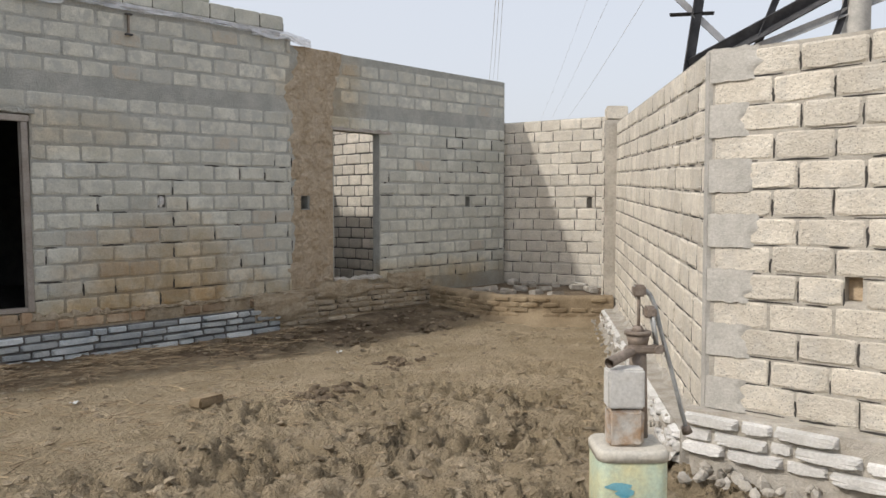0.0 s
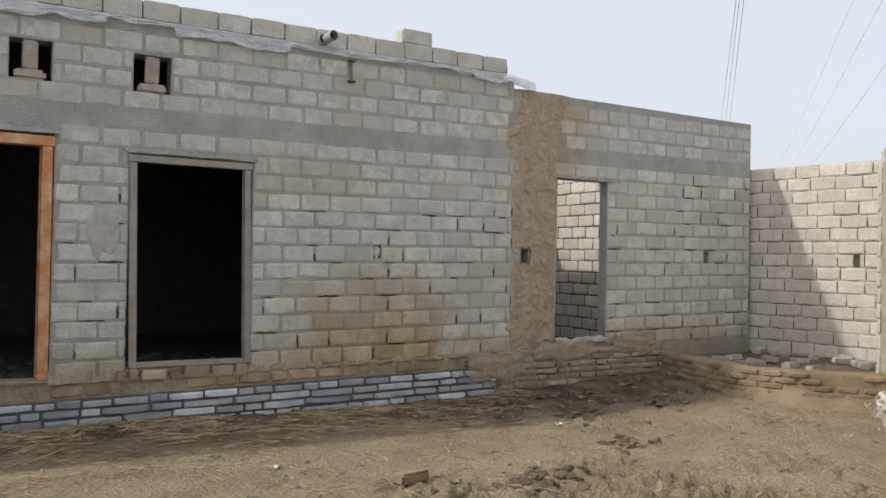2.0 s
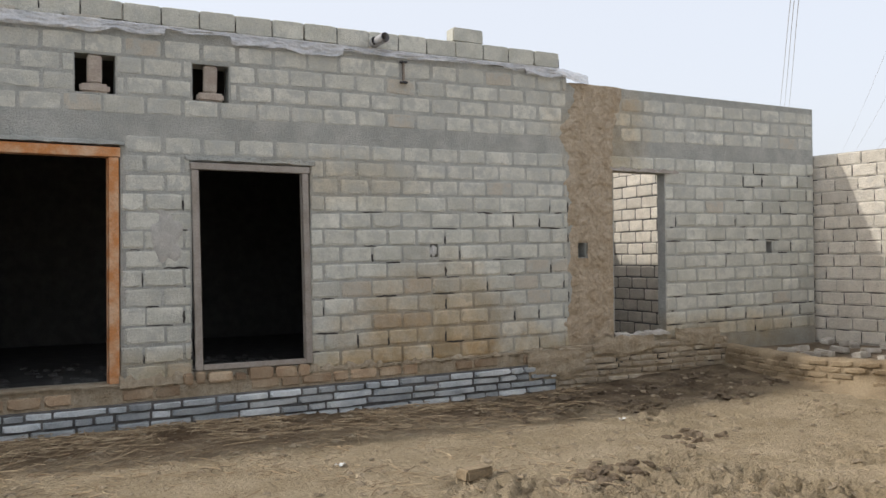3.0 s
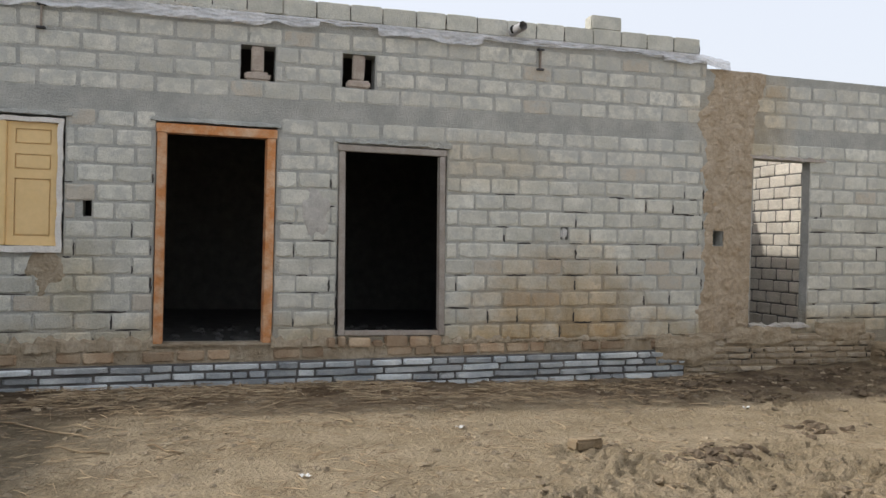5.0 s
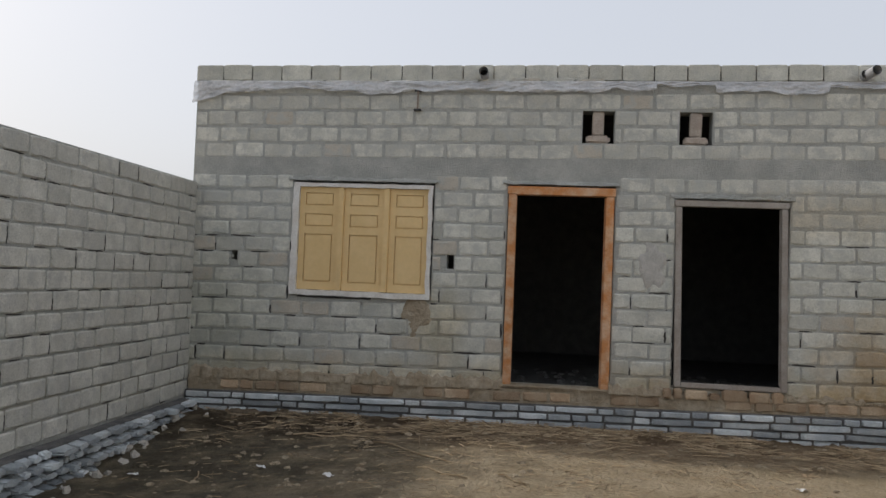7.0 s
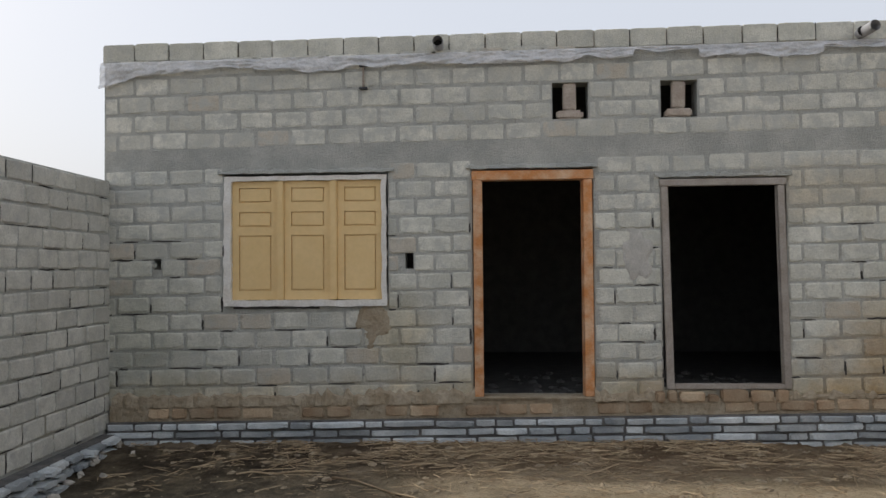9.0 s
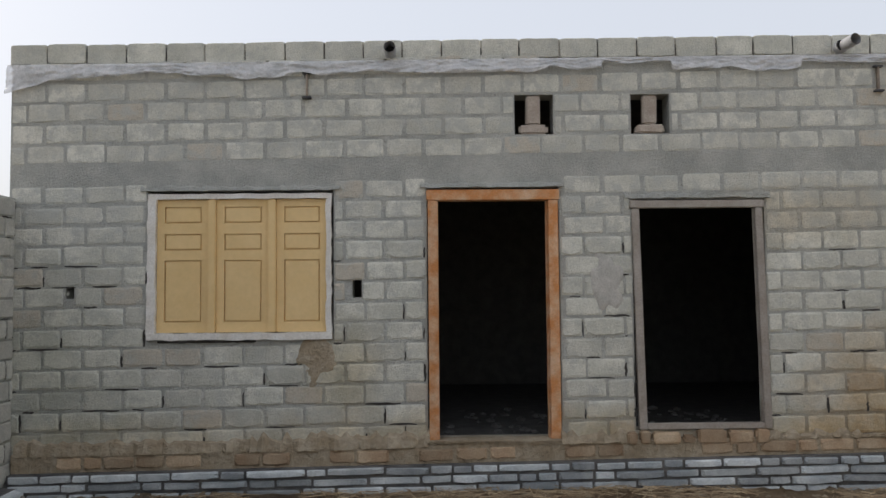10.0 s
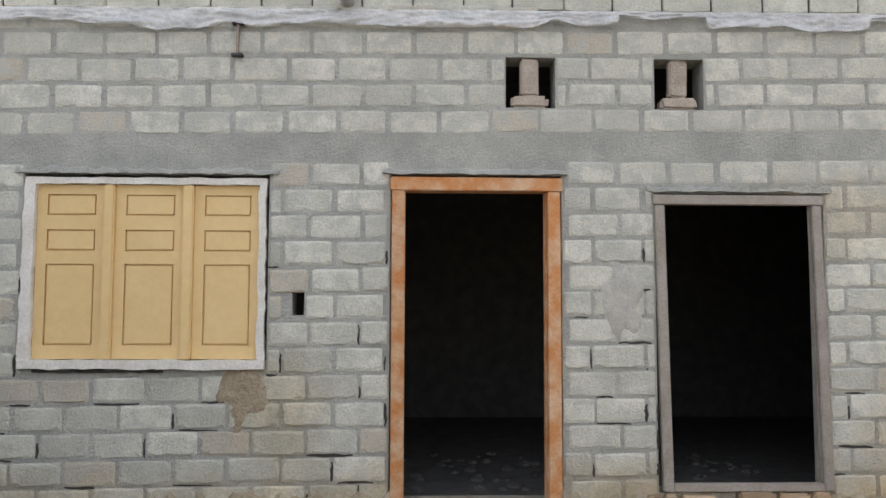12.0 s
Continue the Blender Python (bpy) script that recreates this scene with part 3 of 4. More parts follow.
bpy.context.view_layer.update()
for a, c, z in ((-2.36, -0.64, 2.553), (0.05, 1.29, 2.566), (1.83, 3.09, 2.461)):
    ragged_strip("cement_lip", a, c, z, 0.042, 0.05, M_MORTAR, wall_north)
ragged_strip("sill_mortar", 6.86, 7.72, 0.535, 0.05, 0.05, M_RUBBLE, wall_ext)
ragged_strip("lintel", 6.82, 7.92, 2.565, 0.03, 0.06, M_GREYWOOD, wall_ext)
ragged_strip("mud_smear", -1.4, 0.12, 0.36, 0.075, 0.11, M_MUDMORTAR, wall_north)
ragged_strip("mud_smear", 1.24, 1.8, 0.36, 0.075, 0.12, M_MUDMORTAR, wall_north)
wall_piece("threshold", soft_box(0.10, 1.26, FY - 0.07, FY + 0.1, 0.37, 0.405, 0.014, 0.006), M_MUDMORTAR, wall_north, "trodden mud threshold")
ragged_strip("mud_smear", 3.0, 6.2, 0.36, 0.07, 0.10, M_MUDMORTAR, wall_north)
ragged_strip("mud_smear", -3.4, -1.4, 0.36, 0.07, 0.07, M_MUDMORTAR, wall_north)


# bricks standing in the two air vents
for x in (1.05, 2.075):
    wall_piece("brick", soft_box(x - 0.13, x + 0.12, FY - 0.002, FY + 0.11, 3.032, 3.115, 0.018, 0.006), M_VENTBRICK, wall_north)
    wall_piece("brick", soft_box(x - 0.065, x + 0.06, FY + 0.012, FY + 0.09, 3.117, 3.376, 0.012, 0.004), M_VENTBRICK, wall_north)
# row of bricks under the second doorway
x = 1.80
for w, h in ((0.1, 0.1), (0.1, 0.11), (0.24, 0.1), (0.12, 0.07), (0.25, 0.12), (0.22, 0.11), (0.13, 0.115)):
    wall_piece("brick", soft_box(x, x + w - 0.012, FY - 0.06 - RNG.uniform(0, 0.02), FY + 0.02, 0.352, 0.352 + h, 0.014, 0.005), M_BRICK, wall_north)
    x += w + 0.012
wall_piece("brick", soft_box(NEAR[0] + 0.07, NEAR[0] + 0.15, NEAR[1] - 0.84, NEAR[1] - 0.73, 1.015, 1.155, 0.01, 0.003), M_BRICK, wall_near)
wall_piece("brick", soft_box(-3.04, -2.985, FY - 0.004, FY + 0.06, 1.64, 1.70, 0.02, 0.008), M_BLOCK, wall_north)
# pale stone stuck in a putlog hole
wall_piece("brick", soft_box(4.395, 4.472, FY - 0.012, FY + 0.05, 1.54, 1.655, 0.02, 0.008), M_WHITEBRICK, wall_north)


def cement_patch(x0, x1, z0, z1, y, parent, mat=M_CEMENT, name="cement_patch", thick=0.012):
    bm = bmesh.new()
    nx, nz = 14, 14
    grid = []
    for j in range(nz + 1):
        row = []
        for i in range(nx + 1):
            u, v = i / nx, j / nz
            e = math.hypot(2 * u - 1, 2 * v - 1) + 0.45 * noise.noise(Vector((x0 + u * 4, v * 4, y)))
            x, z = x0 + (x1 - x0) * u, z0 + (z1 - z0) * v
            p = Vector((x * 9, z * 9, y))
            t = thick * max(-1.0, min(1.0, (0.85 - e) * 6)) + 0.004 * noise.noise(p)
            row.append(bm.verts.new((x + 0.03 * noise.noise(p + Vector((5, 0, 0))), y - t, z + 0.03 * noise.noise(p + Vector((0, 7, 0))))))
        grid.append(row)
    for a, c in zip(grid, grid[1:]):
        for i in range(nx):
            bm.faces.new((a[i], a[i + 1], c[i + 1], c[i])).smooth = True
    return wall_piece(name, bm, mat, parent)


cement_patch(1.5, 1.84, 1.42, 2.02, FY - 0.004, wall_north)
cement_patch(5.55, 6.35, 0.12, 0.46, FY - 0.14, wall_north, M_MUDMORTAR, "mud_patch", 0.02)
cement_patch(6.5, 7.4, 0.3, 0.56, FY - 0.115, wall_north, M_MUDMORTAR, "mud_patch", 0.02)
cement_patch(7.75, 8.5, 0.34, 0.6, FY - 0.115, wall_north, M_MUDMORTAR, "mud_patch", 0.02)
cement_patch(-1.02, -0.66, 0.86, 1.31, FY - 0.002, wall_north, M_MUDMORTAR)


# mud plaster strip beside the unglazed window
def build_clay_strip():
    bm = bmesh.new()
    nx, nz = 44, 170
    grid = []
    for j in range(nz + 1):
        z = 0.45 + (3.585 - 0.45) * j / nz
        row = []
        left = 6.15 + 0.17 * noise.noise(Vector((1, z * 2.2, 0))) + 0.07 * noise.noise(Vector((1, z * 9, 0)))
        right = 6.87 + (0.20 * max(0.0, z - 2.62)) + (0.14 * noise.noise(Vector((8, z * 2.5, 0))) + 0.05 * noise.noise(Vector((8, z * 9, 0))) if z > 2.6 else 0)
        for i in range(nx + 1):
            u = i / nx
            x = left + (right - left) * u
            p = Vector((x, 0, z))
            t = 0.028 + 0.012 * noise.noise(p * 4) + 0.010 * noise.noise(p * 14) - 0.012 * max(0.0, 1 - 8 * abs(noise.noise(p * 5.5)))
            d = noise.voronoi(p * 6 + Vector((noise.noise(p * 5), 0, noise.noise(p * 5 + Vector((3, 3, 3))))) * 0.6)[0]
            t -= 0.016 * max(0.0, 1 - (d[1] - d[0]) * 7) * max(0.0, min(1.0, 0.5 + 2 * noise.noise(p * 1.5)) * (1.0 if z < 2.4 else 0.4))
            t = -0.012 + (t + 0.012) * min(1.0, u * 4.5, (1 - u) * (7 if z > 2.6 else 30))
            row.append(bm.verts.new((x, FY - t, z)))
        grid.append(row)
    for a, c in zip(grid, grid[1:]):
        for i in range(nx):
            mid = (a[i].co + c[i + 1].co) / 2
            if not (6.32 < mid.x < 6.46 and 1.50 < mid.z < 1.69):
                bm.faces.new((a[i], a[i + 1], c[i + 1], c[i])).smooth = True
    wall_piece("mud_plaster", bm, M_CLAY, wall_ext, "cracked brown mud plaster strip")


build_clay_strip()


# drain pipes through the parapet
def build_drain(x, z, tip):
    d = thing("drain_pipe", pose(x, FY - 0.02, z), "grey plastic drain pipe through the parapet", "pipe", "roof drains")
    bm = bmesh.new()
    rod(bm, (0, 0.3, -0.02), tip, 0.05, seg=20, cap=False)
    rod(bm, (0, 0.3, -0.02), tip, 0.044, seg=20, cap=False)
    part("pipe", bm, M_PVC, d)
    t = Vector(tip)
    # black disc within the mouth, standing in for the pipe's inner shade
    bm = bmesh.new()
    rod(bm, t * 0.2, t * 0.25, 0.0435, seg=20)
    part("pipe_shadow_plug", bm, M_BLACK, d, "black plug painted as the shade inside the pipe").name = "pipe_inside"


build_drain(-0.2, 3.775, (0.0, -0.16, -0.015))
build_drain(3.72, 3.785, (0.07, -0.20, 0.01))


# iron brackets under the roof
def build_bracket(x, z):
    b = thing("iron_bracket", pose(x, FY - 0.03, z), "small rusty iron anchor in the block wall", "bracket", "wall anchors")
    part("stem", soft_box(-0.008, 0.008, -0.004, 0.04, -0.1, 0.1, 0.002), M_RUST, b)
    part("plate", soft_box(-0.038, 0.04, -0.012, 0.04, 0.1, 0.118, 0.004), M_DARKSTEEL, b)
    part("plate", soft_box(-0.04, 0.04, -0.02, 0.04, -0.118, -0.1, 0.004), M_DARKSTEEL, b)


build_bracket(-0.93, 3.47)
build_bracket(4.08, 3.5)


# parapet
parapet = tagged(link("parapet", slab(6.14 - X0, 3.692, 3.872, 0.16, []), M_JOINT, pose(X0, FY + 0.03, -0.028, 0, -0.44, 0)), "single course of grey blocks along the roof edge", "parapet", kind="structure")
loose = thing("concrete_block", pose(4.9, FY + 0.11, 3.914), "loose grey concrete block lying on the parapet", "block")
part("body", soft_box(-0.19, 0.19, -0.08, 0.09, 0, 0.16, 0.012, 0.004), M_BLOCK, loose)


# plastic sheet under the parapet
def build_sheet():
    bm = bmesh.new()
    nx, nz = 760, 12
    grid = []
    for j in range(nz + 1):
        row = []
        for i in range(nx + 1):
            x = X0 - 0.03 + 10.02 * i / nx
            v = j / nz
            p = Vector((x, v * 0.4, 0))
            drop = 0.12 + 0.05 * noise.noise(Vector((x * 1.1, 3, 0))) + 0.035 * noise.noise(Vector((x * 4.5, 7, 0)))
            if x < X0 + 0.35:
                drop += 0.12 * (X0 + 0.35 - x) / 0.35
            if 1.65 < x < 2.25:
                drop *= 0.45
            if 3.4 < x < 5.6:
                drop *= 0.6
            z = 3.700 + 0.0077 * (x - 1.2) - drop * v
            if x > 6.15:
                z -= 0.06 * (x - 6.15) / 0.37 * (1 + noise.noise(p * 9))
            y = FY - 0.02 - 0.03 * v - 0.022 * (noise.noise(Vector((x * 3, v * 2, 1))) + 0.7 * noise.noise(Vector((x * 9 + v * 3, v * 4, 5)))) * (0.4 + v) - 0.012 * abs(noise.noise(Vector((x * 5 - v * 5, v * 6, 9)))) - 0.014 * abs(noise.noise(Vector((x * 13 + v * 9, v * 5, 2)))) - 0.008 * noise.noise(Vector((x * 27 - v * 14, v * 3, 6)))
            row.append(bm.verts.new((x, min(y, FY - 0.013), z)))
        grid.append(row)
    for a, c in zip(grid, grid[1:]):
        for i in range(nx):
            bm.faces.new((a[i], a[i + 1], c[i + 1], c[i])).smooth = True
    return tagged(link("plastic_sheet", bm, M_SHEET), "crumpled translucent plastic sheet hanging under the parapet", "sheet")


build_sheet()

# floor and rubble share the room's shade-darkened colour
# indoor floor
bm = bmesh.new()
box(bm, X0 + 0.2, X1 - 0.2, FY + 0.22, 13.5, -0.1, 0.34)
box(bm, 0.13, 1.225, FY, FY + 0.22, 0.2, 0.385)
tagged(link("floor", bm, M_ROOM), "earth floor inside the room, darkened as shade", "floor", kind="structure")
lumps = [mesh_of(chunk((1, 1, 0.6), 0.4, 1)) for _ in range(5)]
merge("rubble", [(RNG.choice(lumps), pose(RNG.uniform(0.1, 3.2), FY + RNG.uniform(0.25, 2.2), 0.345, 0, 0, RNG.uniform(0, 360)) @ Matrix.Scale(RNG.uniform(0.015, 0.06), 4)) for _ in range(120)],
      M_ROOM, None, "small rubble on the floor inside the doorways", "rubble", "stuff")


# ---- footings ----
def footing(name, matrix, length, z0, z1, thick, mat, label):
    return tagged(link(name, slab(length, z0, z1, thick, []), mat, matrix), label, "footing", kind="structure")


foot_house = footing("footing_house", pose(-3.42, FY - 0.11, -0.08, 0, -0.83, 0), 9.35, -0.2, 0.235, 0.11, M_DARKJ, "bluish whitewashed brick footing along the house")
foot_band = footing("footing_band", pose(-3.42, FY - 0.045, -0.08, 0, -0.83, 0), 9.6, 0.236, 0.39, 0.045, M_MUDMORTAR, "band of old brown bricks in mud mortar")
foot_ext = footing("footing_extension", pose(5.94, FY - 0.10, 0), 2.7, -0.2, 0.47, 0.10, M_MUDMORTAR, "brown brick footing under the roofless wall")
m_lf = m_left @ pose(0, -0.12, 0)
foot_left = footing("footing_west", m_lf, l_left - 0.15, -0.6, 0.06, 0.12, M_DARKJ, "rough stone and brick footing of the boundary wall")
m_df = m_diag @ pose(0, -0.16, 0)
foot_diag = footing("footing_east", m_df, l_diag + 0.05, -0.2, 0.2, 0.16, M_RUBBLE, "crumbling whitewashed brick footing with mortar")
m_nf = m_near @ pose(-0.1, -0.11, 0)
foot_near = footing("footing_return", m_nf, l_near, -0.2, 0.335, 0.11, M_RUBBLE, "crumbling whitewashed brick footing with mortar")


# mortar and earth banked against wall feet
def build_bank(matrix, length, near_width, far_width, height, low, mat, label):
    bm = bmesh.new()
    nu, nv = int(length * 25), 10
    grid = []
    for i in range(nu + 1):
        u = length * i / nu
        width = far_width + (near_width - far_width) * u / length
        row = []
        for j in range(nv + 1):
            v = j / nv
            p = Vector((u * 3, v * 2, 4 + height * 9))
            z = low + (height - low) * (1 - v) ** 0.9 + 0.05 * noise.noise(p * 1.4) + 0.03 * noise.noise(p * 5) + 0.015 * noise.noise(p * 13)
            row.append(bm.verts.new((u, 0.03 - width * v + 0.04 * noise.noise(p * 2), z)))
        grid.append(row)
    for a, c in zip(grid, grid[1:]):
        for j in range(nv):
            bm.faces.new((a[j], a[j + 1], c[j + 1], c[j])).smooth = True
    tagged(link("earth_bank", bm, mat, matrix), label, "earth bank", kind="structure")


build_bank(m_diag, l_diag, 0.3, 0.33, 0.27, -0.06, M_RUBBLE, "mortar and rubble banked against the wall foot")
build_bank(m_left @ pose(0, -0.1, 0), l_left - 0.1, 0.4, 0.4, -0.30, -0.36, M_EARTH, "damp earth banked against the boundary wall")
build_bank(pose(-3.3, FY - 0.13, 0), 11.7, 0.3, 0.3, -0.02, -0.09, M_EARTH, "damp earth along the house footing")


# rubble slope along the sunlit wall
def build_rubble():
    pieces = []
    stones = [mesh_of(chunk((1, 0.8, 0.6), 0.5, 1)) for _ in range(7)]
    for _ in range(230):
        u = RNG.uniform(0, l_diag)
        out = 0.16 + RNG.random() ** 1.6 * (0.12 + 0.1 * (1 - u / l_diag))
        z = 0.17 - (out - 0.16) * 0.75 + RNG.uniform(-0.02, 0.015)
        pieces.append((RNG.choice(stones), m_diag @ pose(u, -out, max(z, 0.0), RNG.uniform(0, 60), RNG.uniform(0, 60), RNG.uniform(0, 360)) @ Matrix.Scale(RNG.uniform(0.008, 0.026), 4)))
    for _ in range(160):
        u = RNG.uniform(0, 3.5)
        out = 0.12 + RNG.random() ** 2 * 0.35
        pieces.append((RNG.choice(stones), m_near @ pose(u, -out, RNG.uniform(0, 0.05), RNG.uniform(0, 60), RNG.uniform(0, 60), RNG.uniform(0, 360)) @ Matrix.Scale(RNG.uniform(0.015, 0.05), 4)))
    merge("rubble", pieces, M_RUBBLE, None, "broken brick and mortar rubble along the wall foot", "rubble", "stuff")
    pieces = []
    for _ in range(80):
        u = RNG.uniform(5, l_left)
        out = 0.14 + RNG.random() ** 2 * 0.3
        q = m_left @ Vector((u, -out, 0))
        pieces.append((RNG.choice(stones), pose(q.x, q.y, surface(q.x, q.y) + RNG.uniform(0, 0.1) * (0.5 - out), RNG.uniform(0, 60), RNG.uniform(0, 60), RNG.uniform(0, 360)) @ Matrix.Scale(RNG.uniform(0.02, 0.06), 4)))
    merge("rubble", pieces, M_RUBBLE, None, "loose stones along the boundary wall foot", "rubble", "stuff")


build_rubble()

# pier where the sunlit wall meets the far one
m_pier = m_diag @ pose(-0.34, -0.16, 0)
pier = tagged(link("pier", slab(0.36, -0.1, 2.69, 0.5, []), M_JOINT, m_pier), "cream block pier at the end of the wall", "pier", kind="structure")
cap = thing("concrete_block", m_pier @ pose(0.25, 0.2, 2.695), "cream block standing on top of the pier", "block")
part("body", soft_box(-0.2, 0.12, -0.18, 0.1, 0, 0.175, 0.012, 0.004), M_PALE, cap)


# low brick kerb and platform in the corner
def smooth_line(points, step=0.06):
    """Points along a rounded line through the given ones."""
    p = [Vector((x, y, 0)) for x, y in points]
    p = [p[0] * 2 - p[1]] + p + [p[-1] * 2 - p[-2]]
    out = []
    for a, b, c, d in zip(p, p[1:], p[2:], p[3:]):
        k = max(2, int((c - b).length / step))
        for i in range(k):
            f = i / k
            out.append(0.5 * (2 * b + (c - a) * f + (2 * a - 5 * b + 4 * c - d) * f * f + (3 * b - a - 3 * c + d) * f ** 3))
    return out + [p[-2]]


KERB = smooth_line([(8.62, 8.6), (8.47, 7.75), (8.40, 7.1), (8.72, 6.55), (9.32, 5.9)])


def build_platform():
    bm = bmesh.new()
    outline = [(q.x + 0.05, q.y + 0.02) for q in KERB[::4]] + [(9.6, 6.1), (10.9, 6.2), (10.45, 8.6)]
    lo = [bm.verts.new((x, y, -0.1)) for x, y in outline]
    hi = [bm.verts.new((x, y, 0.30)) for x, y in outline]
    bm.faces.new(hi)
    for i in range(len(outline)):
        j = (i + 1) % len(outline)
        bm.faces.new((lo[i], lo[j], hi[j], hi[i]))
    return tagged(link("platform", bm, M_EARTH), "raised dark earth platform edged with old bricks", "platform", kind="structure")


def build_kerb():
    """A worn kerb with mud washed against its foot, swept along its line."""
    profile = ((-0.34, -0.06), (-0.20, 0.015), (-0.12, 0.05), (-0.065, 0.09), (-0.045, 0.15), (-0.035, 0.23), (-0.03, 0.31), (-0.01, 0.35), (0.06, 0.37), (0.15, 0.36), (0.20, 0.33), (0.21, 0.2))
    bm = bmesh.new()
    prev = None
    for i, q in enumerate(KERB):
        d = (KERB[min(i + 1, len(KERB) - 1)] - KERB[max(i - 1, 0)]).normalized()
        side = Vector((-d.y, d.x, 0))
        row = []
        for o, z in profile:
            v = q + side * o + Vector((0, 0, z))
            v += Vector((0, 0, 0.022 * noise.noise(v * 5) + 0.014 * noise.noise(v * 14))) + side * (0.02 * noise.noise(v * 7) + 0.012 * noise.noise(v * 19))
            row.append(bm.verts.new(v))
        if prev:
            for j in range(len(profile) - 1):
                bm.faces.new((prev[j], prev[j + 1], row[j + 1], row[j])).smooth = True
        prev = row
    return tagged(link("kerb", bm, M_WETBRICK), "low mud-covered brick kerb of the platform", "kerb", kind="structure")


def lay_kerb_bricks(kerb):
    meshes = [block_mesh("brick", M_WETBRICK, 0.5) for _ in range(6)]
    for course in range(4):
        i = 1 + 2 * (course % 2)
        while i < len(KERB) - 4:
            q, d = KERB[i + 2], (KERB[i + 4] - KERB[i]).normalized()
            if RNG.random() < 0.8:
                ob = new("brick", RNG.choice(meshes))
                ob.parent = kerb
                side = Vector((-d.y, d.x, 0))
                at = q - side * (0.048 - 0.005 * course)
                ob.matrix_basis = pose(at.x, at.y, 0.11 + 0.068 * course, 0, RNG.gauss(0, 1.5), math.degrees(math.atan2(d.y, d.x))) @ Matrix.Diagonal((0.215, 0.022, 0.062, 1))
            i += 4


build_platform()
kerb_ring = build_kerb()
stones = [mesh_of(soft_box(-0.11, 0.11, -0.06, 0.06, -0.035, 0.035, 0.012, 0.006)) for _ in range(4)]
pieces = []
for _ in range(16):
    x, y = RNG.uniform(8.7, 10.5), RNG.uniform(6.6, 8.5)
    pieces.append((RNG.choice(stones), pose(x, y, 0.325 + RNG.uniform(0, 0.025), RNG.uniform(-7, 7), RNG.uniform(-7, 7), RNG.uniform(0, 360))))
merge("brick_pile", pieces, M_RUBBLE, None, "scattered pale bricks lying on the platform", "bricks", "stuff")


# ---- hand pump ----
def rounded(x0, x1, y0, y1, z0, z1, r, lip=0.006):
    """An upright box with round corners and a softened top edge."""
    bm = bmesh.new()
    rings = []
    for z, inset in ((z0, 0.0), (z1 - lip, 0.0), (z1, lip)):
        ring = []
        for cx, cy, a0 in ((x1 - r, y1 - r, 0), (x0 + r, y1 - r, 90), (x0 + r, y0 + r, 180), (x1 - r, y0 + r, 270)):
            for k in range(7):
                a = radians(a0 + 15 * k)
                ring.append(bm.verts.new((cx + (r - inset) * math.cos(a), cy + (r - inset) * math.sin(a), z)))
        rings.append(ring)
    for a, c in zip(rings, rings[1:]):
        for i in range(len(a)):
            j = (i + 1) % len(a)
            bm.faces.new((a[i], a[j], c[j], c[i])).smooth = True
    bm.faces.new(rings[0])
    bm.faces.new(rings[-1])
    return bm


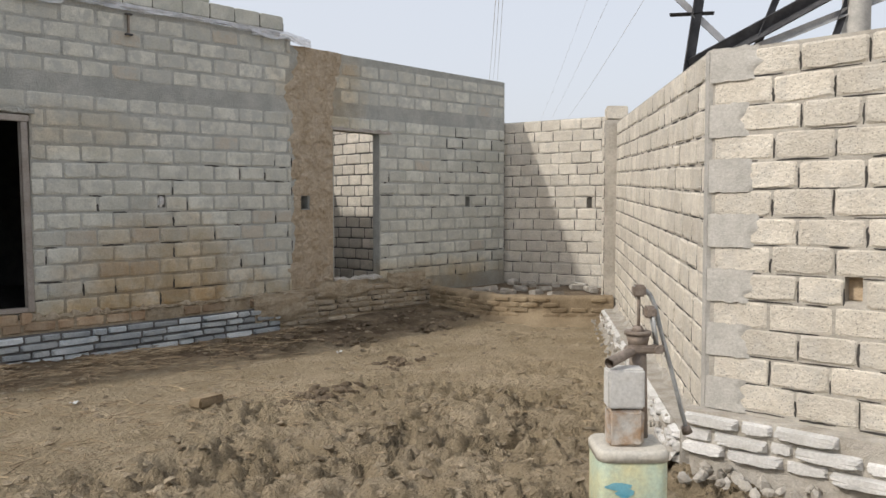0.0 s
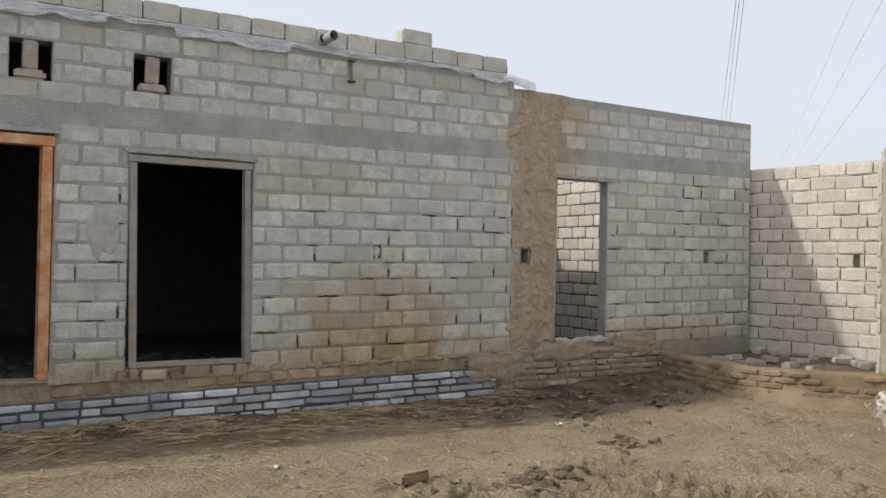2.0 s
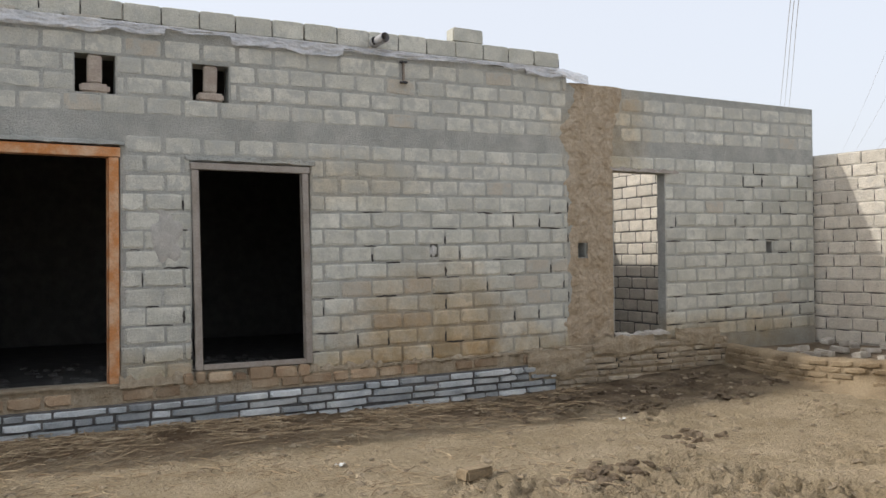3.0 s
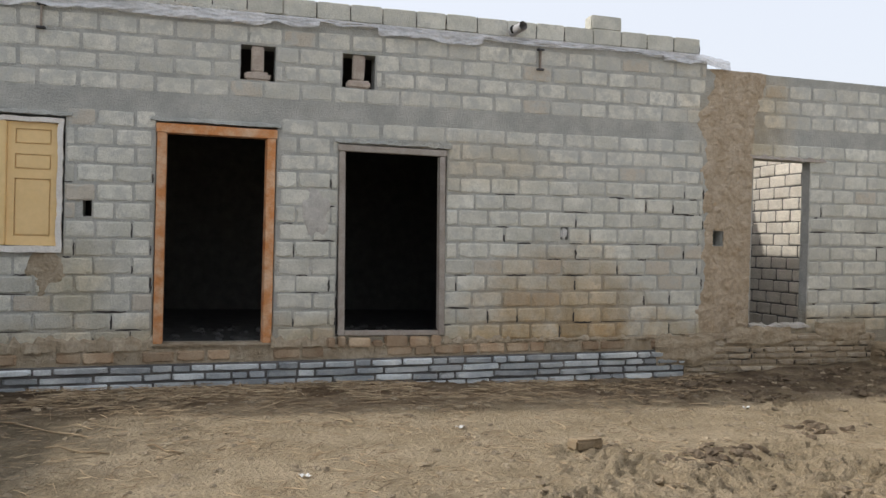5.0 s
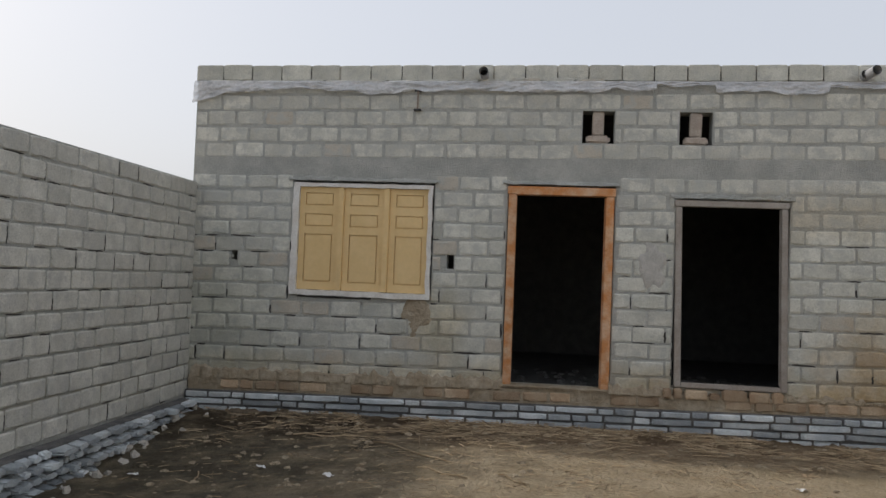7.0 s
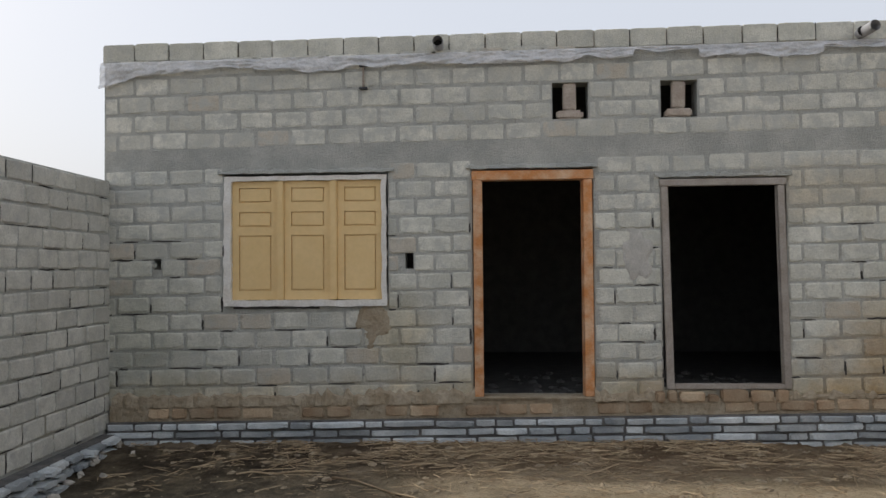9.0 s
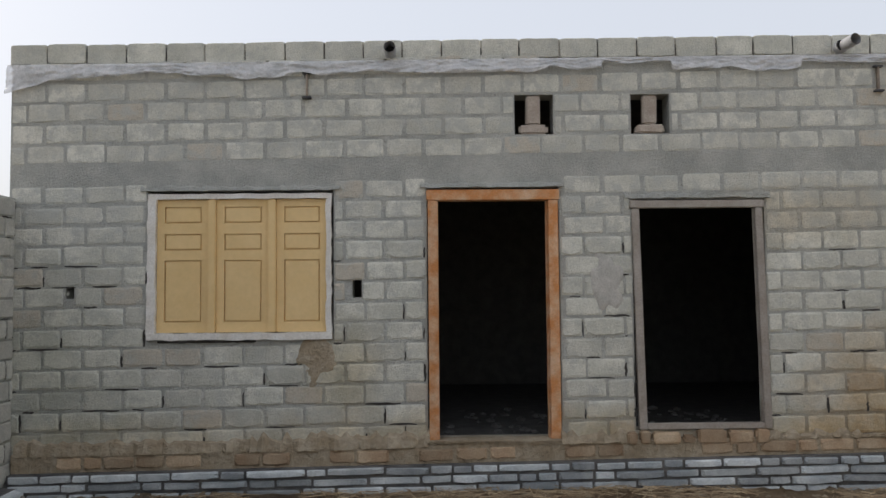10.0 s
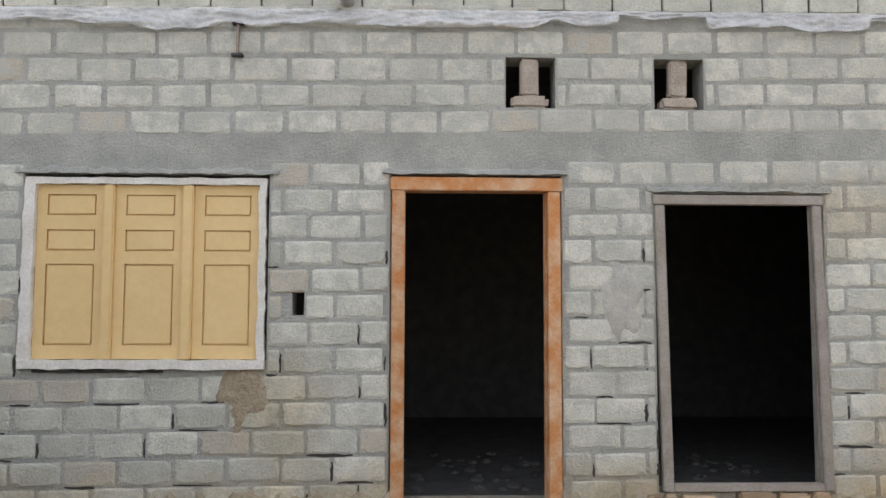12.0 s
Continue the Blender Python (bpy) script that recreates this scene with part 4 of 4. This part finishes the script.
def build_pump():
    p = thing("hand_pump", pose(3.01, 1.78, 0, 0, 0, -46), "rusty iron hand pump on a tin and stacked blocks", "hand pump")
    g = surface(3.01, 1.78) - 0.03
    tin = part("tin", rounded(-0.185, 0.095, -0.16, 0.12, g, 0.51, 0.05), M_TIN, p, "printed green and yellow tin filled with concrete")
    part("rim", rounded(-0.19, 0.1, -0.165, 0.125, 0.495, 0.54, 0.055, 0.012), M_TINRIM, tin)
    bm = bmesh.new()
    for k, (cx, cz, rx, rz) in enumerate(((-0.11, 0.40, 0.05, 0.016), (-0.085, 0.375, 0.035, 0.02))):
        vs = [bm.verts.new((cx + rx * math.cos(a * 0.3927) * (1 + 0.2 * math.sin(a * 1.7)), -0.1625 - 0.0005 * k, cz + rz * math.sin(a * 0.3927))) for a in range(16)]
        bm.faces.new(vs)
    part("print", bm, M_TINBLUE, tin, "blue printed shape")
    part("block", soft_box(-0.14, 0.008, -0.10, 0.015, 0.695, 0.855, 0.008, 0.002), M_WHITEBRICK, p, "pale grey block")
    part("block", soft_box(-0.137, 0.006, -0.098, 0.013, 0.54, 0.69, 0.012, 0.004), M_CHIPPED, p, "chipped block with brown mortar")
    bm = bmesh.new()
    rod(bm, (0.022, 0.06, 0.54), (0.012, 0.06, 0.93), 0.036, seg=18)
    part("cylinder", bm, M_RUST, p)
    bm = bmesh.new()
    rod(bm, (0.012, 0.06, 0.93), (0.012, 0.06, 0.975), 0.04, 0.05, 20)
    rod(bm, (0.012, 0.06, 0.975), (0.012, 0.06, 0.99), 0.056, 0.056, 20)
    rod(bm, (0.012, 0.06, 0.99), (0.012, 0.06, 1.012), 0.03, 0.016, 16)
    part("bowl", bm, M_RUST, p)
    bm = bmesh.new()
    rod(bm, (0.0, 0.05, 0.915), (-0.14, -0.10, 0.882), 0.021, seg=14, cap=False)
    rod(bm, (0.0, 0.05, 0.915), (-0.14, -0.10, 0.882), 0.017, seg=14, cap=False)
    part("spout", bm, M_RUST, p)
    part("clamp", soft_box(-0.045, 0.115, 0.01, 0.035, 0.90, 0.935, 0.008), M_RUST, p)
    bm = bmesh.new()
    rod(bm, (0.085, 0.0, 0.917), (0.085, 0.08, 0.917), 0.016, seg=10)
    rod(bm, (-0.035, 0.0, 0.917), (-0.035, 0.06, 0.917), 0.013, seg=6)
    part("bolt", bm, M_RUST, p)
    bm = bmesh.new()
    rod(bm, (0.014, 0.06, 1.0), (0.014, 0.06, 1.15), 0.0075, seg=8)
    part("piston_rod", bm, M_RUST, p)
    part("clevis", soft_box(-0.012, 0.04, 0.035, 0.085, 1.135, 1.185, 0.008), M_RUST, p)
    for y in (0.04, 0.075):
        bm = bmesh.new()
        rod(bm, (0.092, y, 0.92), (0.068, y, 1.06), 0.007, seg=8)
        part("link", bm, M_STEEL, p, "blue-grey steel link")
    part("pivot", soft_box(0.035, 0.085, 0.03, 0.09, 1.045, 1.095, 0.01), M_RUST, p)
    h = part("handle", bent([(-0.005, 0.06, 1.175), (0.03, 0.06, 1.17), (0.06, 0.06, 1.145), (0.085, 0.06, 1.09), (0.105, 0.06, 1.0), (0.15, 0.06, 0.84), (0.205, 0.06, 0.63), (0.222, 0.06, 0.575)], 0.0095), M_STEEL, p, "bent grey steel handle")
    bm = bmesh.new()
    rod(bm, (0.215, 0.06, 0.585), (0.228, 0.06, 0.555), 0.019, 0.022, 12)
    part("knob", bm, M_RUST, h)


build_pump()


# ---- pylon and wires ----
EYE0 = Vector((0.04, 0.02, 1.5))


def nearer(p, k):
    return EYE0 + (Vector(p) - EYE0) * k


def angle_bar(p, q, size, mat, parent, name, spin=0):
    """A steel angle between two places."""
    p, q = Vector(p), Vector(q)
    turn = (q - p).to_track_quat("Z", "Y").to_matrix().to_4x4() @ pose(0, 0, 0, 0, 0, spin)
    bm = bmesh.new()
    l = (q - p).length
    box(bm, 0, size, 0, size * 0.12, 0, l, Matrix.Translation(p) @ turn)
    box(bm, 0, size * 0.12, size * 0.12, size, 0, l, Matrix.Translation(p) @ turn)
    return part(name, bm, mat, parent)


def build_pylon():
    t = thing("pylon", pose(0, 0, 0), "dark galvanised lattice pylon standing behind the wall", "pylon")
    k = 0.66
    a, b = nearer((14.89, 7.91, 4.18), k), nearer((15.08, 7.80, 5.55), k)
    d = (b - a) / (b.z - a.z)
    angle_bar(a - d * (a.z + 0.1), b + d * 3.0, 0.13, M_DARKSTEEL, t, "leg", 150)
    arm_l, arm_r = nearer((14.75, 8.12, 5.27), k), nearer((15.35, 7.51, 5.31), k)
    angle_bar(arm_l, arm_r, 0.06, M_DARKSTEEL, t, "plate", 60)
    p, q = nearer((15.0, 7.88, 5.55), k), nearer((15.62, 7.19, 4.68), k)
    angle_bar(q + (q - p) * 0.5, p + (p - q) * 0.6, 0.10, M_PALESTEEL, t, "brace", 200)
    p, q = nearer((15.58, 7.23, 4.68), k), nearer((16.75, 6.08, 5.57), k)
    angle_bar(p + (p - q) * 0.5, q + (q - p) * 1.2, 0.16, M_DARKSTEEL, t, "girder", 120)
    p, q = nearer((15.93, 6.88, 4.9), k), nearer((16.14, 6.71, 5.56), k)
    angle_bar(p + (p - q) * 0.5, q + (q - p) * 2.0, 0.09, M_DARKSTEEL, t, "brace", 160)
    p, q = nearer((16.08, 6.72, 4.74), k), nearer((17.05, 5.75, 5.29), k)
    angle_bar(p + (p - q) * 0.3, q + (q - p) * 1.5, 0.08, M_PALESTEEL, t, "brace", 120)
    p, q = nearer((16.94, 5.83, 4.91), k), nearer((17.11, 5.70, 5.51), k)
    angle_bar(p + (p - q) * 0.5, q + (q - p) * 2.0, 0.09, M_DARKSTEEL, t, "brace", 150)
    p = nearer((17.28, 5.5, 5.2), k)
    bm = bmesh.new()
    rod(bm, (p.x, p.y, -0.1), (p.x, p.y, 7.5), 0.19, 0.17, 4)
    part("concrete_post", bm, M_CEMENT, t, "pale concrete post")


build_pylon()
for p, q, r in (((30.89, 26.42, 11.56), (68.68, 59.62, 15.58), 0.016), ((31.01, 26.31, 11.56), (68.99, 59.31, 15.58), 0.016), ((31.14, 26.17, 11.56), (69.28, 58.99, 15.46), 0.016),
                ((33.96, 23.25, 11.59), (72.78, 55.16, 12.4), 0.008), ((34.68, 22.5, 11.59), (73.64, 54.27, 12.4), 0.010), ((35.87, 21.27, 11.6), (74.47, 53.34, 11.48), 0.014)):
    p, q = Vector(p), Vector(q)
    pts = [p + (q - p) * f - Vector((0, 0, 0.9 * (1 - (2 * max(0.0, min(1.0, f)) - 1) ** 2) * 0.25)) for f in (-0.4, 0, 0.2, 0.4, 0.6, 0.8, 1.0, 1.3)]
    tagged(link("overhead_wire", bent(pts, r * 0.75, 6), M_PALESTEEL), "thin dark power cable crossing the sky", "cable", kind="structure")

# ---- small things on the ground ----
gb = thing("brick", pose(3.31, 5.79, surface(3.31, 5.79) + 0.005, 0, 3, 20), "old brown brick lying half sunk in mud", "brick")
part("body", soft_box(-0.14, 0.14, -0.06, 0.06, -0.03, 0.05, 0.014, 0.005), M_WETBRICK, gb)


def build_litter(x, y, w, l):
    bm = bmesh.new()
    grid = [[bm.verts.new((w * (i / 3 - 0.5), l * (j / 3 - 0.5), 0.012 + RNG.uniform(-0.01, 0.014))) for i in range(4)] for j in range(4)]
    for a, c in zip(grid, grid[1:]):
        for i in range(3):
            bm.faces.new((a[i], a[i + 1], c[i + 1], c[i]))
    ob = link("litter", bm, M_PAPER, pose(x, y, surface(x, y) + 0.005, 0, 0, RNG.uniform(0, 90)))
    tagged(ob, "crumpled scrap of white litter on the mud", "litter", "litter scraps")


for x, y in ((-1.1, 6.17), (-1.75, 6.45), (2.55, 6.45), (-2.75, 6.2), (1.2, 5.3), (5.6, 7.0)):
    build_litter(x, y, RNG.uniform(0.06, 0.12), RNG.uniform(0.05, 0.08))


def build_straw():
    vs, fs = [], []

    def stick(x, y, l, r, lift):
        a = RNG.gauss(0.15, 0.75) if RNG.random() < 0.5 else RNG.uniform(0, math.pi)
        z = surface(x, y) + lift
        tilt = RNG.uniform(-0.12, 0.12)
        d = Vector((math.cos(a), math.sin(a), tilt))
        n2 = Vector((-math.sin(a), math.cos(a), 0))
        o = len(vs)
        mid = RNG.uniform(-0.05, 0.05) * l
        for f in (-0.5, 0.0, 0.5):
            c = Vector((x, y, z + r)) + d * (l * f) + n2 * (mid if f == 0 else 0)
            vs.extend((c + n2 * r, c - n2 * r, c + Vector((0, 0, r * 1.3))))
        for s in (0, 3):
            for k in range(3):
                fs.append((o + s + k, o + s + (k + 1) % 3, o + s + 3 + (k + 1) % 3, o + s + 3 + k))

    for _ in range(4200):
        x = RNG.uniform(-3.1, 6.2)
        y = FY - 0.14 - abs(RNG.gauss(0, 0.62))
        clump = noise.noise(Vector((x * 1.5, y * 2.2, 3)))
        if clump < -0.2 or (x < -1.6 and RNG.random() < 0.6) or (x > 4.8 and RNG.random() < 0.6):
            continue
        stick(x, y, RNG.choice((0.06, 0.1, 0.14, 0.2, 0.3)) * RNG.uniform(0.7, 1.3), RNG.uniform(0.0016, 0.0036), RNG.uniform(0, 0.03))
    for _ in range(2400):
        x, y = RNG.gauss(1.6, 1.7), RNG.gauss(6.2, 1.1)
        if not (-3 < x < 6 and 3.6 < y < 8.2) or noise.noise(Vector((x * 1.2, y * 1.2, 8))) < -0.15:
            continue
        stick(x, y, RNG.choice((0.03, 0.06, 0.1, 0.16)) * RNG.uniform(0.7, 1.3), RNG.uniform(0.0015, 0.0035), RNG.uniform(0, 0.01))
    for _ in range(500):
        x, y = RNG.uniform(-3, 7), RNG.uniform(2, 8)
        stick(x, y, RNG.uniform(0.03, 0.15), RNG.uniform(0.0015, 0.004), 0.0)
    me = bpy.data.meshes.new("straw")
    me.from_pydata(vs, [], fs)
    me.materials.append(M_STRAW)
    tagged(new("straw", me), "scattered dry straw and stalks on the ground", "straw", kind="stuff")


build_straw()
for x, y, l, a in ((-0.55, 6.95, 1.1, -38), (-0.2, 6.2, 0.5, -30), (0.35, 6.1, 0.35, -50), (-1.5, 7.5, 0.6, 10), (6.7, 4.9, 0.45, 35), (-2.2, 6.2, 0.3, -70)):
    z = surface(x, y) + 0.014
    d = Vector((math.cos(radians(a)), math.sin(radians(a)), 0))
    pts = [Vector((x, y, z)) + d * (l * (f - 0.5)) + Vector((0, 0, 0.012 * math.sin(f * 9))) + Vector((-d.y, d.x, 0)) * 0.03 * l * math.sin(f * 5) for f in (0, 0.2, 0.4, 0.6, 0.8, 1.0)]
    tagged(link("stick", bent(pts, 0.007, 6), M_STRAW), "dry bare stalk lying on the mud", "stick", "fallen stalks")


def build_clods():
    kinds = [mesh_of(chunk((1, 0.85, 0.45), 0.7, 2)) for _ in range(10)]
    pieces = []
    for _ in range(900):
        x, y = RNG.gauss(3.4, 1.2), RNG.gauss(3.5, 1.0)
        if y > 6 or x + 0.0 > 4.1 + 0.9 * (y - 1.9):
            continue
        pieces.append((RNG.choice(kinds), pose(x, y, surface(x, y) - 0.004, RNG.uniform(0, 30), RNG.uniform(0, 30), RNG.uniform(0, 360)) @ Matrix.Scale(0.01 + 0.04 * RNG.random() ** 3, 4)))
    for _ in range(2600):
        x, y = RNG.uniform(-3, 9), RNG.uniform(2.5, 8.4)
        if x > 4.1 + 1.25 * (y - 2.2):
            continue
        pieces.append((RNG.choice(kinds), pose(x, y, surface(x, y), 0, 0, RNG.uniform(0, 360)) @ Matrix.Scale(0.008 + 0.035 * RNG.random() ** 3, 4)))
    damp = []
    for cx, cy in ((6.8, 8.0), (7.6, 8.2), (8.0, 7.6), (6.0, 7.4), (5.9, 8.2), (7.2, 7.3), (4.3, 5.45), (5.6, 6.0), (4.0, 5.3), (4.9, 7.6)):
        for _ in range(22):
            x, y = RNG.gauss(cx, 0.16), RNG.gauss(cy, 0.12)
            damp.append((RNG.choice(kinds), pose(x, y, surface(x, y) + 0.004, RNG.uniform(0, 25), RNG.uniform(0, 25), RNG.uniform(0, 360)) @ Matrix.Scale(RNG.uniform(0.02, 0.06), 4)))
    merge("damp_clods", damp, M_EARTH, None, "dark damp clods near the footing", "clods", "stuff")
    merge("mud_clods", pieces, M_CLOD, None, "broken grey-brown clods of dried mud", "clods", "stuff")


build_clods()


def build_grass():
    vs, fs = [], []
    for _ in range(160):
        x, y = RNG.gauss(2.95, 0.16), RNG.gauss(2.25, 0.1)
        z, a, h = surface(x, y) - 0.005, RNG.uniform(0, 6.28), RNG.uniform(0.025, 0.07)
        d = Vector((math.cos(a), math.sin(a), 0))
        o, base = len(vs), Vector((x, y, z))
        n2 = Vector((-d.y, d.x, 0)) * 0.003
        vs.extend((base - n2, base + n2, base + d * h * 0.3 + n2 * 0.7 + Vector((0, 0, h * 0.7)), base + d * h * 0.3 - n2 * 0.7 + Vector((0, 0, h * 0.7)), base + d * h * 0.8 + Vector((0, 0, h))))
        fs.extend(((o, o + 1, o + 2, o + 3), (o + 3, o + 2, o + 4)))
    me = bpy.data.meshes.new("grass")
    me.from_pydata(vs, [], fs)
    me.materials.append(M_GRASS)
    tagged(new("grass", me), "sparse green grass blades beside the pump", "grass", kind="stuff")


build_grass()

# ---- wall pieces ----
LOW = dict(proud=0.009, joint=0.026, rag=0.24, shade_odds=(0.22, 0.24), jitter=0.05, block=0.3455)
HIGH = dict(proud=0.005, joint=0.034, rag=0.24, shade_odds=(0.0, 0.0), jitter=0.05, block=0.3455)
# joints fall at x = -2.852 and every block from there in one course, half a block further in the next
EVEN, ODD = -2.852, -2.68
HOUSE_SLOPE, EXT_SLOPE = (SLOPE, -1.5 - X0), (SLOPE, -1.5 - X1)
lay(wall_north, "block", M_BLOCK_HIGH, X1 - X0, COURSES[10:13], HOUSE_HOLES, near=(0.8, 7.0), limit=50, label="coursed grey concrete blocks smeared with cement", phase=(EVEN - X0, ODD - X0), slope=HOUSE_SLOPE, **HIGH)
lay(wall_north, "block", M_BLOCK, X1 - X0, COURSES[:10], HOUSE_HOLES, near=(0.8, 7.0), limit=170, label="coursed grey concrete blocks", phase=(EVEN - X0, ODD - X0), slope=HOUSE_SLOPE, **LOW)
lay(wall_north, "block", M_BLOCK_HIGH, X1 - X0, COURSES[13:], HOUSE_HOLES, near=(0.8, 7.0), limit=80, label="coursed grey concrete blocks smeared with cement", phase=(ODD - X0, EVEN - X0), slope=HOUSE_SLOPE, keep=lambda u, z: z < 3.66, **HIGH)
lay(wall_ext, "block", M_BLOCK, X2 - X1, COURSES[:13], EXT_HOLES, label="coursed grey concrete blocks", keep=lambda u, z: u > 0.68 and (z > 0.5 or u > 2.4), phase=(EVEN - X1, ODD - X1), slope=EXT_SLOPE, **LOW)
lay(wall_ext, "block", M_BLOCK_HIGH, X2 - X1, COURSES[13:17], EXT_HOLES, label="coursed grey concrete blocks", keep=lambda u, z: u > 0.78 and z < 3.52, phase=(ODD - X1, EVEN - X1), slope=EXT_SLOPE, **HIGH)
lay(parapet, "block", M_BLOCK, 6.14 - X0, [(3.697, 3.885)], [], proud=0.02, joint=0.010, rag=0.05, shade_odds=(0.8, 0), block=0.345, jitter=0.03, phase=(0.325, 0.325))
PALE = dict(joint=0.017, proud=0.009, rag=0.17, shade_odds=(0.85, 0.85))
lay(wall_left, "block", M_GREYPALE, l_left, even(0.08, 2.5, 14), [], near=(7.5, 13), label="coursed pale blocks", joint=0.02, proud=0.012, rag=0.16, block=0.345, shade_odds=(0.3, 0.25), jitter=0.1)
lay(wall_diag, "block", M_PALE, l_diag - 0.06, even(-0.06, 2.43, 15), [], label="coursed cream blocks", block=0.345, jitter=0.08, **PALE)
lay(wall_near, "block", M_PALE, l_near, even(0.356, 2.40, 13), NEAR_HOLES, label="coursed cream blocks", block=0.335, jitter=0.06, phase=(0.163, 0.015), **PALE)
PALE.update(block=0.345, jitter=0.08)
lay(wall_far, "block", M_PALE, l_far, even(0.3, 2.93, 15), FAR_HOLES, label="coursed cream blocks", **PALE)
lay(wall_back, "block", M_PALE, l_back, even(0.1, 3.2, 17), [], label="coursed cream blocks", **PALE)
lay(pier, "block", M_PALE, 0.36, even(0.1, 2.69, 15), [], label="coursed cream blocks", **PALE)
bpy.context.view_layer.update()
bm = bmesh.new()
box(bm, l_diag - 0.11, l_diag - 0.005, -0.024, 0.01, 0.25, 2.42)
for v in bm.verts:
    v.co = m_diag @ v.co
wall_piece("cement_corner", bm, M_CEMENT, wall_near)
for i in range(7):
    z0 = 2.40 - 0.1572 * (2 * i + 1)
    bm = bmesh.new()
    rows = []
    wide = 0.225 * RNG.uniform(0.85, 1.3)
    for j in range(9):
        v = j / 8
        edge = wide * (1 + 0.22 * noise.noise(Vector((i * 3.1, v * 3, 2))) + 0.12 * noise.noise(Vector((i * 3.1, v * 11, 5))))
        rows.append([bm.verts.new((-0.012 + edge * k / 8, (-0.0175 - 0.003 * noise.noise(Vector((k * 0.7, v * 5, i)))) if k < 8 else 0.0, z0 - 0.015 + 0.19 * v + 0.012 * noise.noise(Vector((k * 0.9, v * 2, i + 7))))) for k in range(9)])
    for low, high in zip(rows, rows[1:]):
        for k in range(8):
            bm.faces.new((low[k], low[k + 1], high[k + 1], high[k])).smooth = True
    part("cement_patch", bm, M_CEMENT, wall_near)
lay(foot_house, "brick", M_SLATE, 9.35, even(-0.08, 0.235, 4), [], block=0.33, joint=0.022, proud=0.035, rag=0.32, jitter=0.55, label="bluish footing bricks")
lay(foot_band, "brick", M_BRICK, 9.6, [(0.245, 0.37)], [], block=0.25, joint=0.026, proud=0.02, rag=0.34, jitter=0.35, keep=lambda u, z: RNG.random() < 0.72)
lay(foot_ext, "brick", M_MUDBRICK, 2.7, even(-0.05, 0.47, 7), [], block=0.26, joint=0.02, proud=0.022, rag=0.4, shade_odds=(0.2, 0.3), jitter=0.4)
lay(foot_left, "brick", M_SLATE, l_left - 0.15, even(-0.45, 0.06, 6), [], near=(8, 12), block=0.19, joint=0.022, proud=0.1, rag=0.5, jitter=0.6, label="rough footing stones")
lay(foot_diag, "brick", M_WHITEBRICK, l_diag, even(-0.02, 0.2, 3), [], block=0.24, joint=0.02, proud=0.05, rag=0.35, jitter=0.4, keep=lambda u, z: RNG.random() < 0.7)
lay(foot_near, "brick", M_WHITEBRICK, l_near, even(0.08, 0.33, 3), [], near=(0, 4), block=0.25, joint=0.022, proud=0.05, rag=0.3, jitter=0.5, keep=lambda u, z: RNG.random() < 0.86)
lay_kerb_bricks(kerb_ring)
